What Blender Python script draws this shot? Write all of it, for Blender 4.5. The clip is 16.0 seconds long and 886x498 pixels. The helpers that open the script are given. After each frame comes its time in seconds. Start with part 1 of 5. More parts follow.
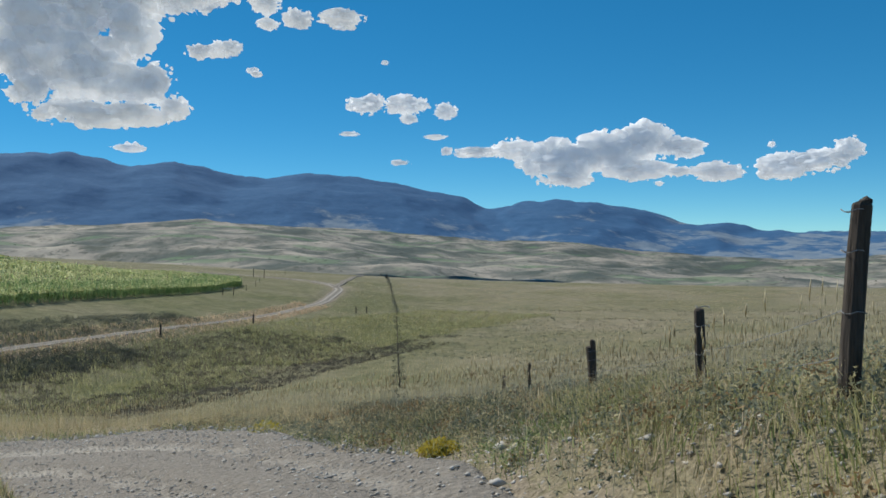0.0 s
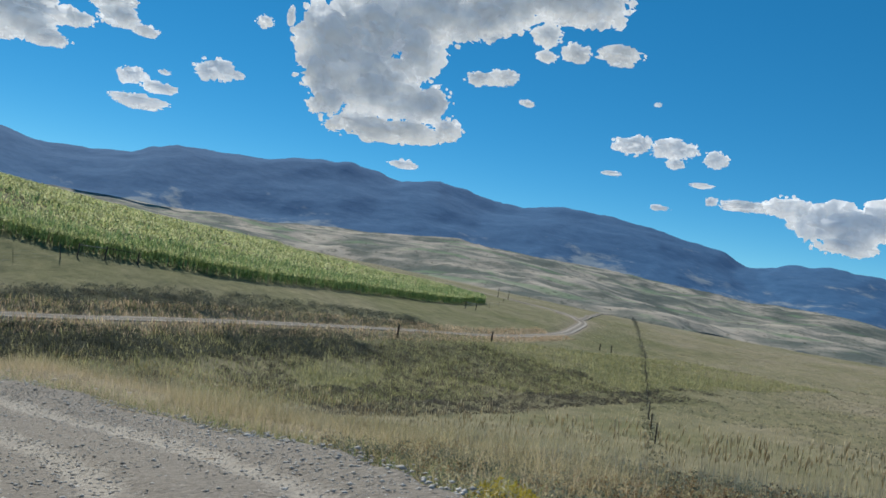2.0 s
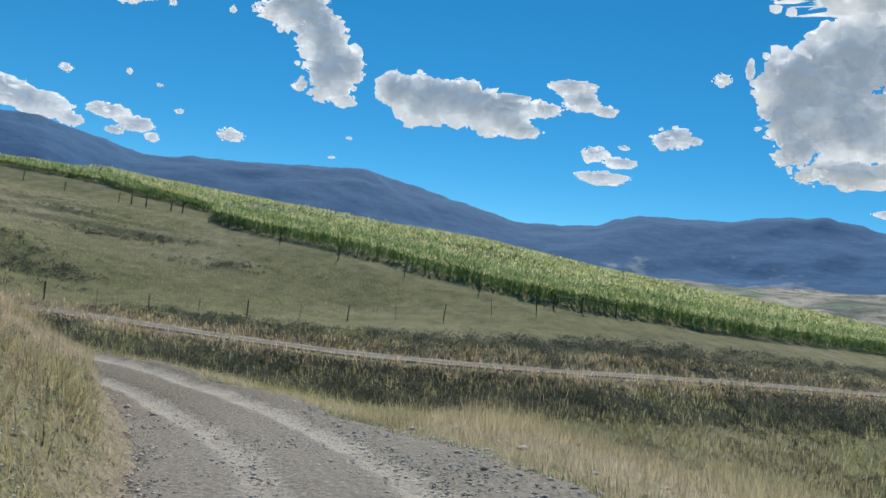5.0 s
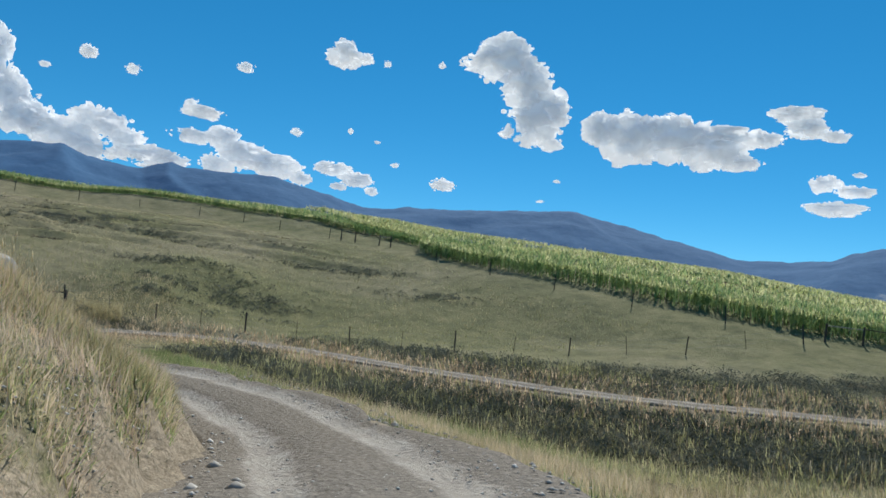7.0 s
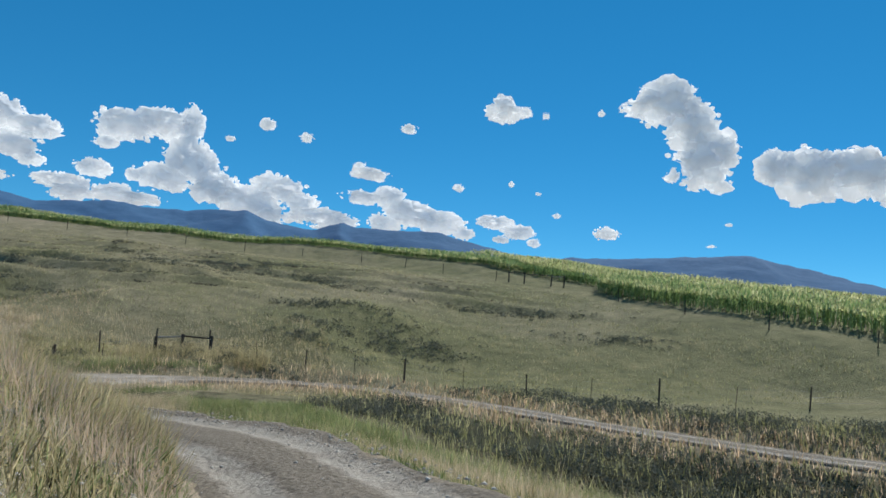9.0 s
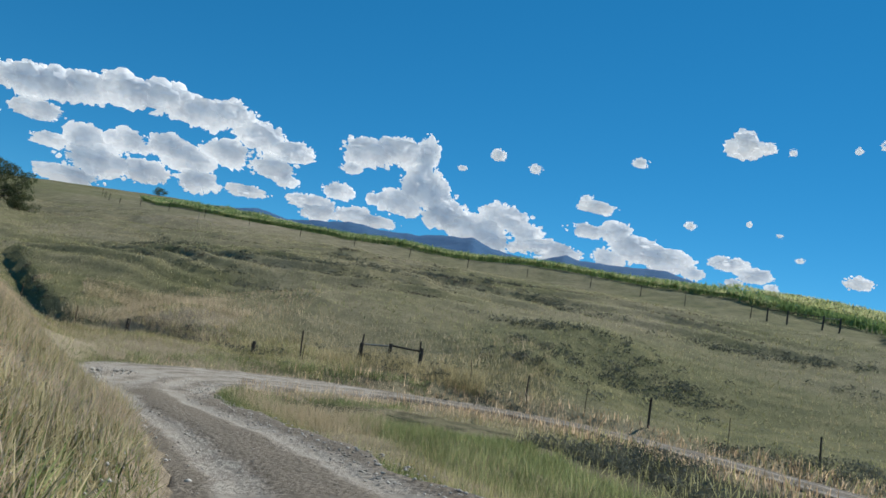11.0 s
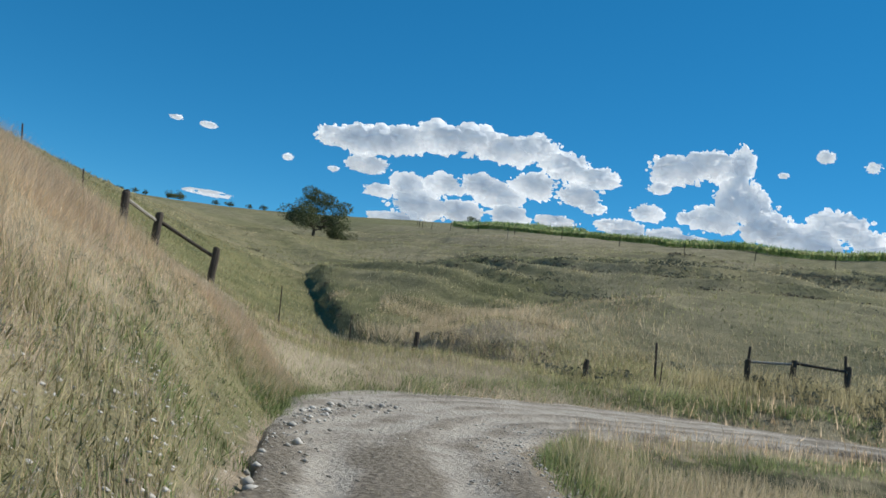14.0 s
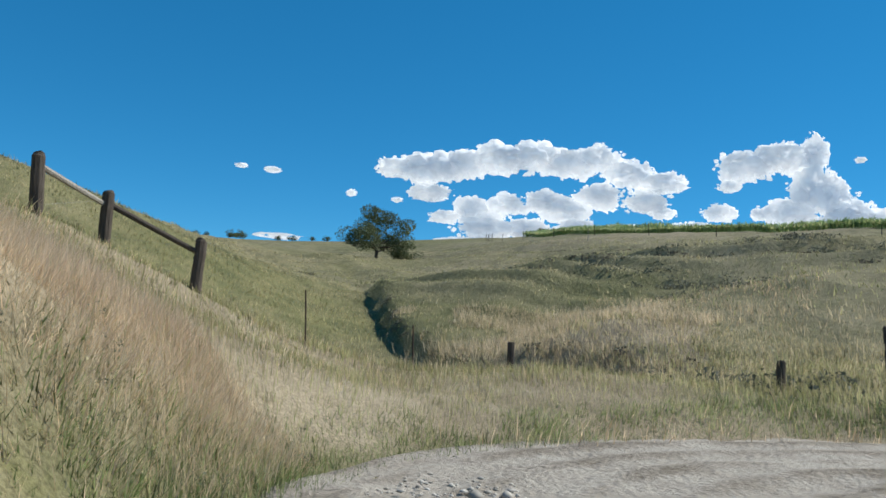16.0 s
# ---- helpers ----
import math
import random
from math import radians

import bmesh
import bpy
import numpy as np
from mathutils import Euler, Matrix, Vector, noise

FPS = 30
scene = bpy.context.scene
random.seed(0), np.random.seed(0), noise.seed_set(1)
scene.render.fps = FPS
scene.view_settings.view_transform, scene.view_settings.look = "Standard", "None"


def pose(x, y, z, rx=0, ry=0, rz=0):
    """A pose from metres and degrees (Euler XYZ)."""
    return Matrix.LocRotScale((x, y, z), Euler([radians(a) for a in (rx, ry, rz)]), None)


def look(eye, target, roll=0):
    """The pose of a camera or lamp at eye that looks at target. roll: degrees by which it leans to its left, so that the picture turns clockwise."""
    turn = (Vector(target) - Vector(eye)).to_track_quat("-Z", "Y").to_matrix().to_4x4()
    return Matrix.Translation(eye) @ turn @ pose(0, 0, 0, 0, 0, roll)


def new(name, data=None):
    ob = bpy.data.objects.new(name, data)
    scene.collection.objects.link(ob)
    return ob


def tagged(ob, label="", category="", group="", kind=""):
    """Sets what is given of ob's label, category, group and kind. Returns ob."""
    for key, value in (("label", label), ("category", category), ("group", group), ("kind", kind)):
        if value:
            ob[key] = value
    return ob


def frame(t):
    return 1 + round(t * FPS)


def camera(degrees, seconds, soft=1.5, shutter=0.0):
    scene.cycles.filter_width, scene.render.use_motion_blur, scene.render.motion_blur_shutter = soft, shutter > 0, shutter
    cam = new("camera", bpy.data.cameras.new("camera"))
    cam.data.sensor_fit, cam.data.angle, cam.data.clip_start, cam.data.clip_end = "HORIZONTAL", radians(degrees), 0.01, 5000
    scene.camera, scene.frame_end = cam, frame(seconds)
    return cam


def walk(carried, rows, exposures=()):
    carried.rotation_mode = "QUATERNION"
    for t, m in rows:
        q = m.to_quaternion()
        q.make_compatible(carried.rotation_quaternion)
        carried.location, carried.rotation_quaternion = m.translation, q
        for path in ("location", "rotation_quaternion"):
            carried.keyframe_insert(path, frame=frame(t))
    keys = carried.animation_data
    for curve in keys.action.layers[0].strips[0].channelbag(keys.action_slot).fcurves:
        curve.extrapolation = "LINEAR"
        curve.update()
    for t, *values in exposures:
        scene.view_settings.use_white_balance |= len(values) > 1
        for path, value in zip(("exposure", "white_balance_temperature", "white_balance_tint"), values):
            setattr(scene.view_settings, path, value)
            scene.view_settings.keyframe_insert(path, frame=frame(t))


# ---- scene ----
cam = camera(58.46, 16.0, soft=1.6)
ROWS = [
    (0, look((-0.000, -0.000, 1.164), (-0.011, 9.999, 1.036), -0.25)),
    (0.5, look((-0.235, 2.054, 0.818), (-0.679, 12.044, 0.819), 1.60)),
    (1, look((-0.598, 4.059, 0.466), (-1.755, 13.992, 0.530), 3.38)),
    (1.5, look((-1.167, 5.975, 0.183), (-3.181, 15.769, 0.323), 5.19)),
    (2, look((-1.962, 7.687, -0.312), (-5.035, 17.202, -0.208), 8.01)),
    (2.5, look((-2.823, 9.352, -0.596), (-6.925, 18.471, -0.536), 8.10)),
    (3, look((-3.841, 10.865, -0.918), (-8.877, 19.504, -0.914), 7.93)),
    (3.5, look((-5.050, 12.363, -1.275), (-10.922, 20.457, -1.239), 7.23)),
    (4, look((-6.481, 13.869, -1.657), (-13.200, 21.275, -1.725), 5.22)),
    (4.2, look((-7.112, 14.405, -1.808), (-14.077, 21.580, -1.828), 5.53)),
    (6.3, look((-14.183, 19.147, -3.511), (-22.913, 24.002, -3.052), 4.91)),
    (6.5, look((-14.915, 19.517, -3.604), (-23.779, 24.124, -3.162), 4.96)),
    (7, look((-16.781, 20.353, -3.805), (-25.917, 24.384, -3.259), 4.96)),
    (7.5, look((-18.746, 21.113, -3.961), (-28.115, 24.559, -3.373), 4.56)),
    (8, look((-20.806, 21.678, -4.182), (-30.336, 24.623, -3.474), 3.90)),
    (8.2, look((-21.632, 21.862, -4.262), (-31.208, 24.635, -3.487), 3.71)),
    (10.3, look((-30.022, 22.763, -4.957), (-39.946, 23.080, -3.769), 7.33)),
    (10.5, look((-30.775, 22.714, -4.993), (-40.708, 22.700, -3.838), 7.95)),
    (11, look((-32.608, 22.496, -5.092), (-42.515, 21.711, -3.975), 9.35)),
    (11.5, look((-34.498, 22.223, -5.214), (-44.326, 20.717, -4.141), 9.85)),
    (12, look((-36.365, 21.805, -5.327), (-46.053, 19.535, -4.329), 9.56)),
    (12.5, look((-38.251, 21.216, -5.470), (-47.741, 18.214, -4.510), 9.13)),
    (13, look((-40.149, 20.502, -5.606), (-49.429, 16.893, -4.678), 8.55)),
    (13.5, look((-42.085, 19.645, -5.758), (-51.130, 15.477, -4.860), 7.95)),
    (14, look((-44.010, 18.676, -5.925), (-52.897, 14.175, -5.049), 7.66)),
    (14.5, look((-45.914, 17.610, -6.088), (-54.674, 12.875, -5.175), 6.60)),
    (15, look((-47.737, 16.554, -6.211), (-56.368, 11.592, -5.266), 5.29)),
    (15.5, look((-49.491, 15.490, -6.329), (-57.992, 10.315, -5.352), 4.08)),
    (16, look((-51.276, 14.439, -6.408), (-59.706, 9.172, -5.314), 2.75)),
]
EXPOSURES = [(t, stops, 6350, 8) for t, stops in ((0, -0.2), (3, -0.15), (4.5, -0.05), (7, 0.0), (9, -0.03), (11, -0.1), (13, -0.06), (15, 0.05), (16, 0.13))]
walk(cam, ROWS, EXPOSURES)

# ---- sky and sun ----
SUN_AZ, SUN_EL = 48.0, 44.0          # degrees left of +y, and above the horizon


def toward(az, el):
    a, e = radians(az), radians(el)
    return Vector((-math.sin(a) * math.cos(e), math.cos(a) * math.cos(e), math.sin(e)))


world = bpy.data.worlds.new("world")
scene.world = world
world.use_nodes = True
wn = world.node_tree
sky = wn.nodes.new("ShaderNodeTexSky")
sky.sky_type = "NISHITA"
sky.sun_disc = False
sky.sun_elevation = radians(SUN_EL)
sky.sun_rotation = radians(-SUN_AZ)
sky.altitude = 2200
sky.air_density, sky.dust_density, sky.ozone_density = 0.55, 0.0, 4.0
deep = wn.nodes.new("ShaderNodeHueSaturation")
deep.inputs["Saturation"].default_value = 1.6
even = wn.nodes.new("ShaderNodeGamma")
even.inputs["Gamma"].default_value = 0.62
wn.links.new(sky.outputs[0], even.inputs["Color"])
wn.links.new(even.outputs[0], deep.inputs["Color"])
clear = wn.nodes.new("ShaderNodeMix")
clear.data_type, clear.blend_type = "RGBA", "MULTIPLY"
clear.inputs[0].default_value = 1.0
clear.inputs[7].default_value = (0.73, 1.03, 0.93, 1)
wn.links.new(deep.outputs[0], clear.inputs[6])
wn.links.new(clear.outputs[2], wn.nodes["Background"].inputs[0])
wn.nodes["Background"].inputs[1].default_value = 0.265
sun = new("sun", bpy.data.lights.new("sun", "SUN"))
sun.data.energy, sun.data.angle, sun.data.color = 5.0, radians(0.53), (1.0, 0.95, 0.87)
sun.matrix_world = look(toward(SUN_AZ, SUN_EL) * 100, (0, 0, 0))


# ---- materials ----
def material(name, rough=0.9):
    m = bpy.data.materials.new(name)
    m.use_nodes = True
    b = m.node_tree.nodes["Principled BSDF"]
    b.inputs["Roughness"].default_value = rough
    b.inputs["Specular IOR Level"].default_value = 0.15
    return m, m.node_tree, b


def noise_node(nt, scale, detail=5, where=None, rough=0.55, distort=0.0):
    n = nt.nodes.new("ShaderNodeTexNoise")
    n.inputs["Scale"].default_value = scale
    n.inputs["Detail"].default_value = detail
    n.inputs["Roughness"].default_value = rough
    n.inputs["Distortion"].default_value = distort
    if where is not None:
        nt.links.new(where, n.inputs["Vector"])
    return n.outputs["Fac"]


def position(nt):
    return nt.nodes.new("ShaderNodeNewGeometry").outputs["Position"]


def ramp(nt, fac, *stops):
    r = nt.nodes.new("ShaderNodeValToRGB")
    el = r.color_ramp.elements
    while len(el) < len(stops):
        el.new(0.5)
    for e, (p, c) in zip(el, stops):
        e.position = p
        e.color = (*c, 1) if len(c) == 3 else c
    nt.links.new(fac, r.inputs[0])
    return r.outputs[0]


def mix(nt, fac, a, b, blend="MIX"):
    m = nt.nodes.new("ShaderNodeMix")
    m.data_type, m.blend_type = "RGBA", blend
    for sock, v in ((m.inputs[0], fac), (m.inputs[6], a), (m.inputs[7], b)):
        if isinstance(v, (int, float)):
            sock.default_value = v
        elif isinstance(v, tuple):
            sock.default_value = (*v, 1)
        else:
            nt.links.new(v, sock)
    return m.outputs[2]


def maths(nt, op, a, b=0.0, c=None):
    m = nt.nodes.new("ShaderNodeMath")
    m.operation = op
    for sock, v in zip(m.inputs, (a, b, c)):
        if v is None:
            continue
        if isinstance(v, (int, float)):
            sock.default_value = v
        else:
            nt.links.new(v, sock)
    return m.outputs[0]


def bump(nt, b, height, strength=0.5, distance=0.1):
    n = nt.nodes.new("ShaderNodeBump")
    n.inputs["Strength"].default_value = strength
    n.inputs["Distance"].default_value = distance
    nt.links.new(height, n.inputs["Height"])
    nt.links.new(n.outputs[0], b.inputs["Normal"])


def attribute(nt, name):
    a = nt.nodes.new("ShaderNodeAttribute")
    a.attribute_name = name
    return a


def stretched(nt, sx, sy, sz):
    m = nt.nodes.new("ShaderNodeMapping")
    m.inputs["Scale"].default_value = (sx, sy, sz)
    nt.links.new(position(nt), m.inputs["Vector"])
    return m.outputs[0]


def mat_ground():
    m, nt, b = material("grassland", 0.95)
    p = position(nt)
    cover = attribute(nt, "cover")
    sep = nt.nodes.new("ShaderNodeSeparateColor")
    nt.links.new(cover.outputs["Color"], sep.inputs[0])
    dry, scrub, bare = sep.outputs[0], sep.outputs[1], sep.outputs[2]
    fine = noise_node(nt, 5.0, 6, p, 0.7)
    mid = noise_node(nt, 0.6, 6, p, 0.65)
    wide = noise_node(nt, 0.05, 5, p, 0.6)
    green = ramp(nt, mid, (0.3, (0.09, 0.10, 0.042)), (0.5, (0.165, 0.162, 0.07)), (0.72, (0.235, 0.212, 0.10)))
    straw = ramp(nt, mid, (0.28, (0.24, 0.195, 0.13)), (0.5, (0.32, 0.265, 0.178)), (0.75, (0.43, 0.365, 0.26)))
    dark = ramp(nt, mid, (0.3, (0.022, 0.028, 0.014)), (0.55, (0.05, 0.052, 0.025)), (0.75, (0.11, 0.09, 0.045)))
    soil = ramp(nt, fine, (0.3, (0.20, 0.16, 0.11)), (0.6, (0.34, 0.28, 0.20)), (0.8, (0.42, 0.36, 0.27)))
    f = maths(nt, "ADD", dry, maths(nt, "MULTIPLY", maths(nt, "SUBTRACT", wide, 0.5), 1.1))
    f = maths(nt, "ADD", f, maths(nt, "MULTIPLY", maths(nt, "SUBTRACT", fine, 0.5), 0.7))
    c = mix(nt, ramp(nt, f, (0.25, (0, 0, 0)), (0.85, (1, 1, 1))), green, straw)
    # this mask holds scrub and the shade painted along steps and scarp
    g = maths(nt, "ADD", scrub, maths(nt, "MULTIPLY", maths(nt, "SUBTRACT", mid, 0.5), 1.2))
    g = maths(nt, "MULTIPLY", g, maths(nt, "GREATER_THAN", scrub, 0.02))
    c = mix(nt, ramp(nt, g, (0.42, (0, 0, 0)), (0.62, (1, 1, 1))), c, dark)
    h = maths(nt, "ADD", bare, maths(nt, "MULTIPLY", maths(nt, "SUBTRACT", fine, 0.5), 0.9))
    h = maths(nt, "MULTIPLY", h, maths(nt, "GREATER_THAN", bare, 0.02))
    c = mix(nt, ramp(nt, h, (0.4, (0, 0, 0)), (0.65, (1, 1, 1))), c, soil)
    grain = noise_node(nt, 26.0, 4, p, 0.7)
    c = mix(nt, 1.0, c, ramp(nt, grain, (0.36, (0.62, 0.62, 0.60)), (0.62, (1.18, 1.18, 1.18))), "MULTIPLY")
    # the valley and foothills far off: sage and bleached grass with haze greyed in
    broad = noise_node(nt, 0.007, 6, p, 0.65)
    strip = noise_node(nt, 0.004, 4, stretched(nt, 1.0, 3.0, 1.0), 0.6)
    hazy_sage = ramp(nt, broad, (0.40, (0.085, 0.10, 0.085)), (0.48, (0.17, 0.17, 0.14)), (0.55, (0.30, 0.27, 0.22)), (0.66, (0.43, 0.38, 0.30)))
    hazy_sage = mix(nt, ramp(nt, strip, (0.56, (0, 0, 0)), (0.62, (0.6, 0.6, 0.6))), hazy_sage, (0.14, 0.22, 0.11))
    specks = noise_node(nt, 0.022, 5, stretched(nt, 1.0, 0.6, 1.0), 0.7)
    hazy_sage = mix(nt, ramp(nt, specks, (0.55, (0, 0, 0)), (0.66, (0.75, 0.75, 0.75))), hazy_sage, (0.075, 0.085, 0.06))
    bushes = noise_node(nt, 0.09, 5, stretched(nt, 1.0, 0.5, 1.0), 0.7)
    hazy_sage = mix(nt, ramp(nt, bushes, (0.56, (0, 0, 0)), (0.64, (0.7, 0.7, 0.7))), hazy_sage, (0.06, 0.07, 0.055))
    c = mix(nt, attribute(nt, "distant").outputs["Fac"], c, hazy_sage)
    nt.links.new(c, b.inputs["Base Color"])
    far = attribute(nt, "distant").outputs["Fac"]
    relief = maths(nt, "MULTIPLY", maths(nt, "MULTIPLY", noise_node(nt, 0.012, 5, p, 0.6), 90.0), far)
    bump(nt, b, maths(nt, "ADD", relief, maths(nt, "ADD", fine, maths(nt, "MULTIPLY", mid, 2.0))), 0.6, 0.18)
    return m


def mat_road():
    m, nt, b = material("dirt_and_gravel", 0.95)
    p = position(nt)
    sep = nt.nodes.new("ShaderNodeSeparateColor")
    nt.links.new(attribute(nt, "worn").outputs["Color"], sep.inputs[0])
    worn, crown = sep.outputs[0], sep.outputs[1]
    fine = noise_node(nt, 14.0, 6, p, 0.75)
    mid = noise_node(nt, 1.4, 5, p, 0.65)
    v = nt.nodes.new("ShaderNodeTexVoronoi")
    v.inputs["Scale"].default_value = 11.0
    nt.links.new(p, v.inputs["Vector"])
    rough = ramp(nt, fine, (0.25, (0.13, 0.115, 0.092)), (0.5, (0.255, 0.225, 0.185)), (0.78, (0.42, 0.38, 0.32)))
    brown = ramp(nt, fine, (0.25, (0.11, 0.09, 0.066)), (0.5, (0.21, 0.178, 0.136)), (0.78, (0.36, 0.32, 0.26)))
    rough = mix(nt, crown, rough, brown)
    dust = ramp(nt, mid, (0.3, (0.34, 0.30, 0.245)), (0.7, (0.45, 0.405, 0.34)))
    f = maths(nt, "ADD", worn, maths(nt, "MULTIPLY", maths(nt, "SUBTRACT", mid, 0.5), 1.0))
    f = maths(nt, "ADD", f, maths(nt, "MULTIPLY", maths(nt, "SUBTRACT", fine, 0.5), 0.8))
    c = mix(nt, ramp(nt, f, (0.32, (0, 0, 0)), (0.78, (0.95, 0.95, 0.95))), rough, dust)
    nt.links.new(c, b.inputs["Base Color"])
    bump(nt, b, maths(nt, "SUBTRACT", fine, maths(nt, "MULTIPLY", v.outputs["Distance"], 0.8)), 0.75, 0.05)
    return m


def mat_mountain():
    m, nt, b = material("hazy_forest_mountain", 1.0)
    p = position(nt)
    wide = noise_node(nt, 0.0034, 7, p, 0.62, 0.6)
    fine = noise_node(nt, 0.02, 6, p, 0.7)
    height_z = nt.nodes.new("ShaderNodeSeparateXYZ")
    nt.links.new(p, height_z.inputs[0])
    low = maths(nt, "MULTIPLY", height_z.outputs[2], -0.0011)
    # both tones carry the blue haze before the range, put into the colour
    hazy_forest = ramp(nt, fine, (0.3, (0.040, 0.112, 0.220)), (0.7, (0.062, 0.146, 0.268)))
    hazy_bald = ramp(nt, fine, (0.3, (0.13, 0.195, 0.265)), (0.7, (0.27, 0.31, 0.335)))
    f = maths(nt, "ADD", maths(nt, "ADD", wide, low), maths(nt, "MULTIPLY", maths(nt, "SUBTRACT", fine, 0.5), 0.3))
    c = mix(nt, ramp(nt, f, (0.475, (0, 0, 0)), (0.56, (0.9, 0.9, 0.9))), hazy_forest, hazy_bald)
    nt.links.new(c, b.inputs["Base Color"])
    bump(nt, b, maths(nt, "ADD", fine, maths(nt, "MULTIPLY", noise_node(nt, 0.004, 4, p, 0.5), 8.0)), 0.3, 10)
    return m


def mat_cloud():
    """Bright water drops: they scatter the sun and pass some of it on, partly as added emission."""
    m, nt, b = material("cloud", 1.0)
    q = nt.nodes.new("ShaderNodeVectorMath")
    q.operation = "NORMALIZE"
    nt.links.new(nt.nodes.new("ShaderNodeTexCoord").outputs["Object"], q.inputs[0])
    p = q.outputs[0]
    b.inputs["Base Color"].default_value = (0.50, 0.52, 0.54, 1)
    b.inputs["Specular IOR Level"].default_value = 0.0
    # emission painted in for sunlight through the cloud: much where thin, little where deep
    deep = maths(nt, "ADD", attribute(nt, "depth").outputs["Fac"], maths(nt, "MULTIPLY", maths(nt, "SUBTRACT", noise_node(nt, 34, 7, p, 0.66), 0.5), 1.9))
    painted_glow = ramp(nt, deep, (0.12, (0.96, 0.97, 0.98)), (0.45, (0.60, 0.64, 0.69)), (0.85, (0.36, 0.41, 0.49)))
    nt.links.new(painted_glow, b.inputs["Emission Color"])
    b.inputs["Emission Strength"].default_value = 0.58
    bump(nt, b, noise_node(nt, 80, 6, p, 0.62), 0.7, 12)
    t = nt.nodes.new("ShaderNodeBsdfTranslucent")
    t.inputs[0].default_value = (0.9, 0.9, 0.9, 1)
    thin = nt.nodes.new("ShaderNodeMixShader")
    thin.inputs[0].default_value = 0.25
    nt.links.new(b.outputs[0], thin.inputs[1])
    nt.links.new(t.outputs[0], thin.inputs[2])
    nt.links.new(thin.outputs[0], nt.nodes["Material Output"].inputs[0])
    return m


def mat_plain(name, low, high, scale=8.0, rough=0.9, through_light=0.0, island=False):
    """A two-tone surface of grain and wider stains; blades and leaves let some light through."""
    m, nt, b = material(name, rough)
    if island:
        own = nt.nodes.new("ShaderNodeNewGeometry").outputs["Random Per Island"]
        patch = maths(nt, "MULTIPLY", maths(nt, "SUBTRACT", noise_node(nt, 0.45, 4, position(nt), 0.6), 0.5), 2.2)
        fac = maths(nt, "ADD", maths(nt, "MULTIPLY", own, 0.75), maths(nt, "ADD", patch, 0.12))
    else:
        fac = noise_node(nt, scale, 6, position(nt), 0.65)
    c = ramp(nt, fac, (0.15 if island else 0.3, low), (0.85 if island else 0.7, high))
    nt.links.new(c, b.inputs["Base Color"])
    if through_light:
        t = nt.nodes.new("ShaderNodeBsdfTranslucent")
        nt.links.new(c, t.inputs[0])
        s = nt.nodes.new("ShaderNodeMixShader")
        s.inputs[0].default_value = through_light
        nt.links.new(b.outputs[0], s.inputs[1])
        nt.links.new(t.outputs[0], s.inputs[2])
        nt.links.new(s.outputs[0], nt.nodes["Material Output"].inputs[0])
    elif not island:
        bump(nt, b, fac, 0.5, 0.02)
    return m


def mat_wood(name, low, high):
    m, nt, b = material(name, 0.9)
    g = noise_node(nt, 6.0, 6, stretched(nt, 6, 6, 0.5), 0.7)
    c = ramp(nt, g, (0.3, low), (0.7, high))
    nt.links.new(c, b.inputs["Base Color"])
    bump(nt, b, g, 0.8, 0.02)
    return m


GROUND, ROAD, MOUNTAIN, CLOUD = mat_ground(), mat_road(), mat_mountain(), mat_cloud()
WOOD = mat_wood("weathered_wood", (0.045, 0.036, 0.030), (0.13, 0.11, 0.09))
PALE_WOOD = mat_wood("bleached_wood", (0.22, 0.20, 0.17), (0.45, 0.42, 0.37))
STEEL = mat_plain("rusty_steel", (0.05, 0.035, 0.028), (0.11, 0.08, 0.06), 30, 0.7)
WIRE = mat_plain("galvanised_wire", (0.25, 0.25, 0.25), (0.4, 0.4, 0.39), 50, 0.5)
STRAW = mat_plain("dry_grass", (0.64, 0.47, 0.30), (0.87, 0.69, 0.48), through_light=0.3, island=True)
GREENGRASS = mat_plain("green_grass", (0.26, 0.27, 0.115), (0.55, 0.53, 0.28), through_light=0.5, island=True)
BROWNGRASS = mat_plain("brown_grass", (0.52, 0.40, 0.30), (0.80, 0.66, 0.50), through_light=0.5, island=True)
WEED = mat_plain("weed_leaves", (0.13, 0.18, 0.065), (0.36, 0.42, 0.19), through_light=0.5, island=True)
TAN = mat_plain("tan_grass", (0.48, 0.40, 0.26), (0.76, 0.64, 0.45), through_light=0.5, island=True)
OLIVE = mat_plain("olive_grass", (0.35, 0.315, 0.165), (0.66, 0.58, 0.36), through_light=0.5, island=True)
SCRUB = mat_plain("scrub_leaves", (0.105, 0.115, 0.083), (0.23, 0.225, 0.165), through_light=0.2, island=True)
SEED = mat_plain("seed_heads", (0.5, 0.42, 0.27), (0.8, 0.72, 0.52), through_light=0.5, island=True)
CROP_LOW = mat_plain("crop_stalks", (0.17, 0.27, 0.10), (0.40, 0.50, 0.21), through_light=0.4, island=True)
CROP_TOP = mat_plain("crop_tassels", (0.54, 0.61, 0.24), (0.92, 0.91, 0.52), through_light=0.5, island=True)
YELLOW = mat_plain("yellow_flowers", (0.40, 0.31, 0.03), (0.64, 0.52, 0.10), through_light=0.3, island=True)
STONE = mat_plain("pale_stone", (0.34, 0.315, 0.27), (0.62, 0.58, 0.52), island=True)
BARK = mat_wood("bark", (0.05, 0.04, 0.032), (0.12, 0.10, 0.08))
LEAF = mat_plain("tree_leaves", (0.07, 0.09, 0.045), (0.18, 0.20, 0.10), through_light=0.3, island=True)


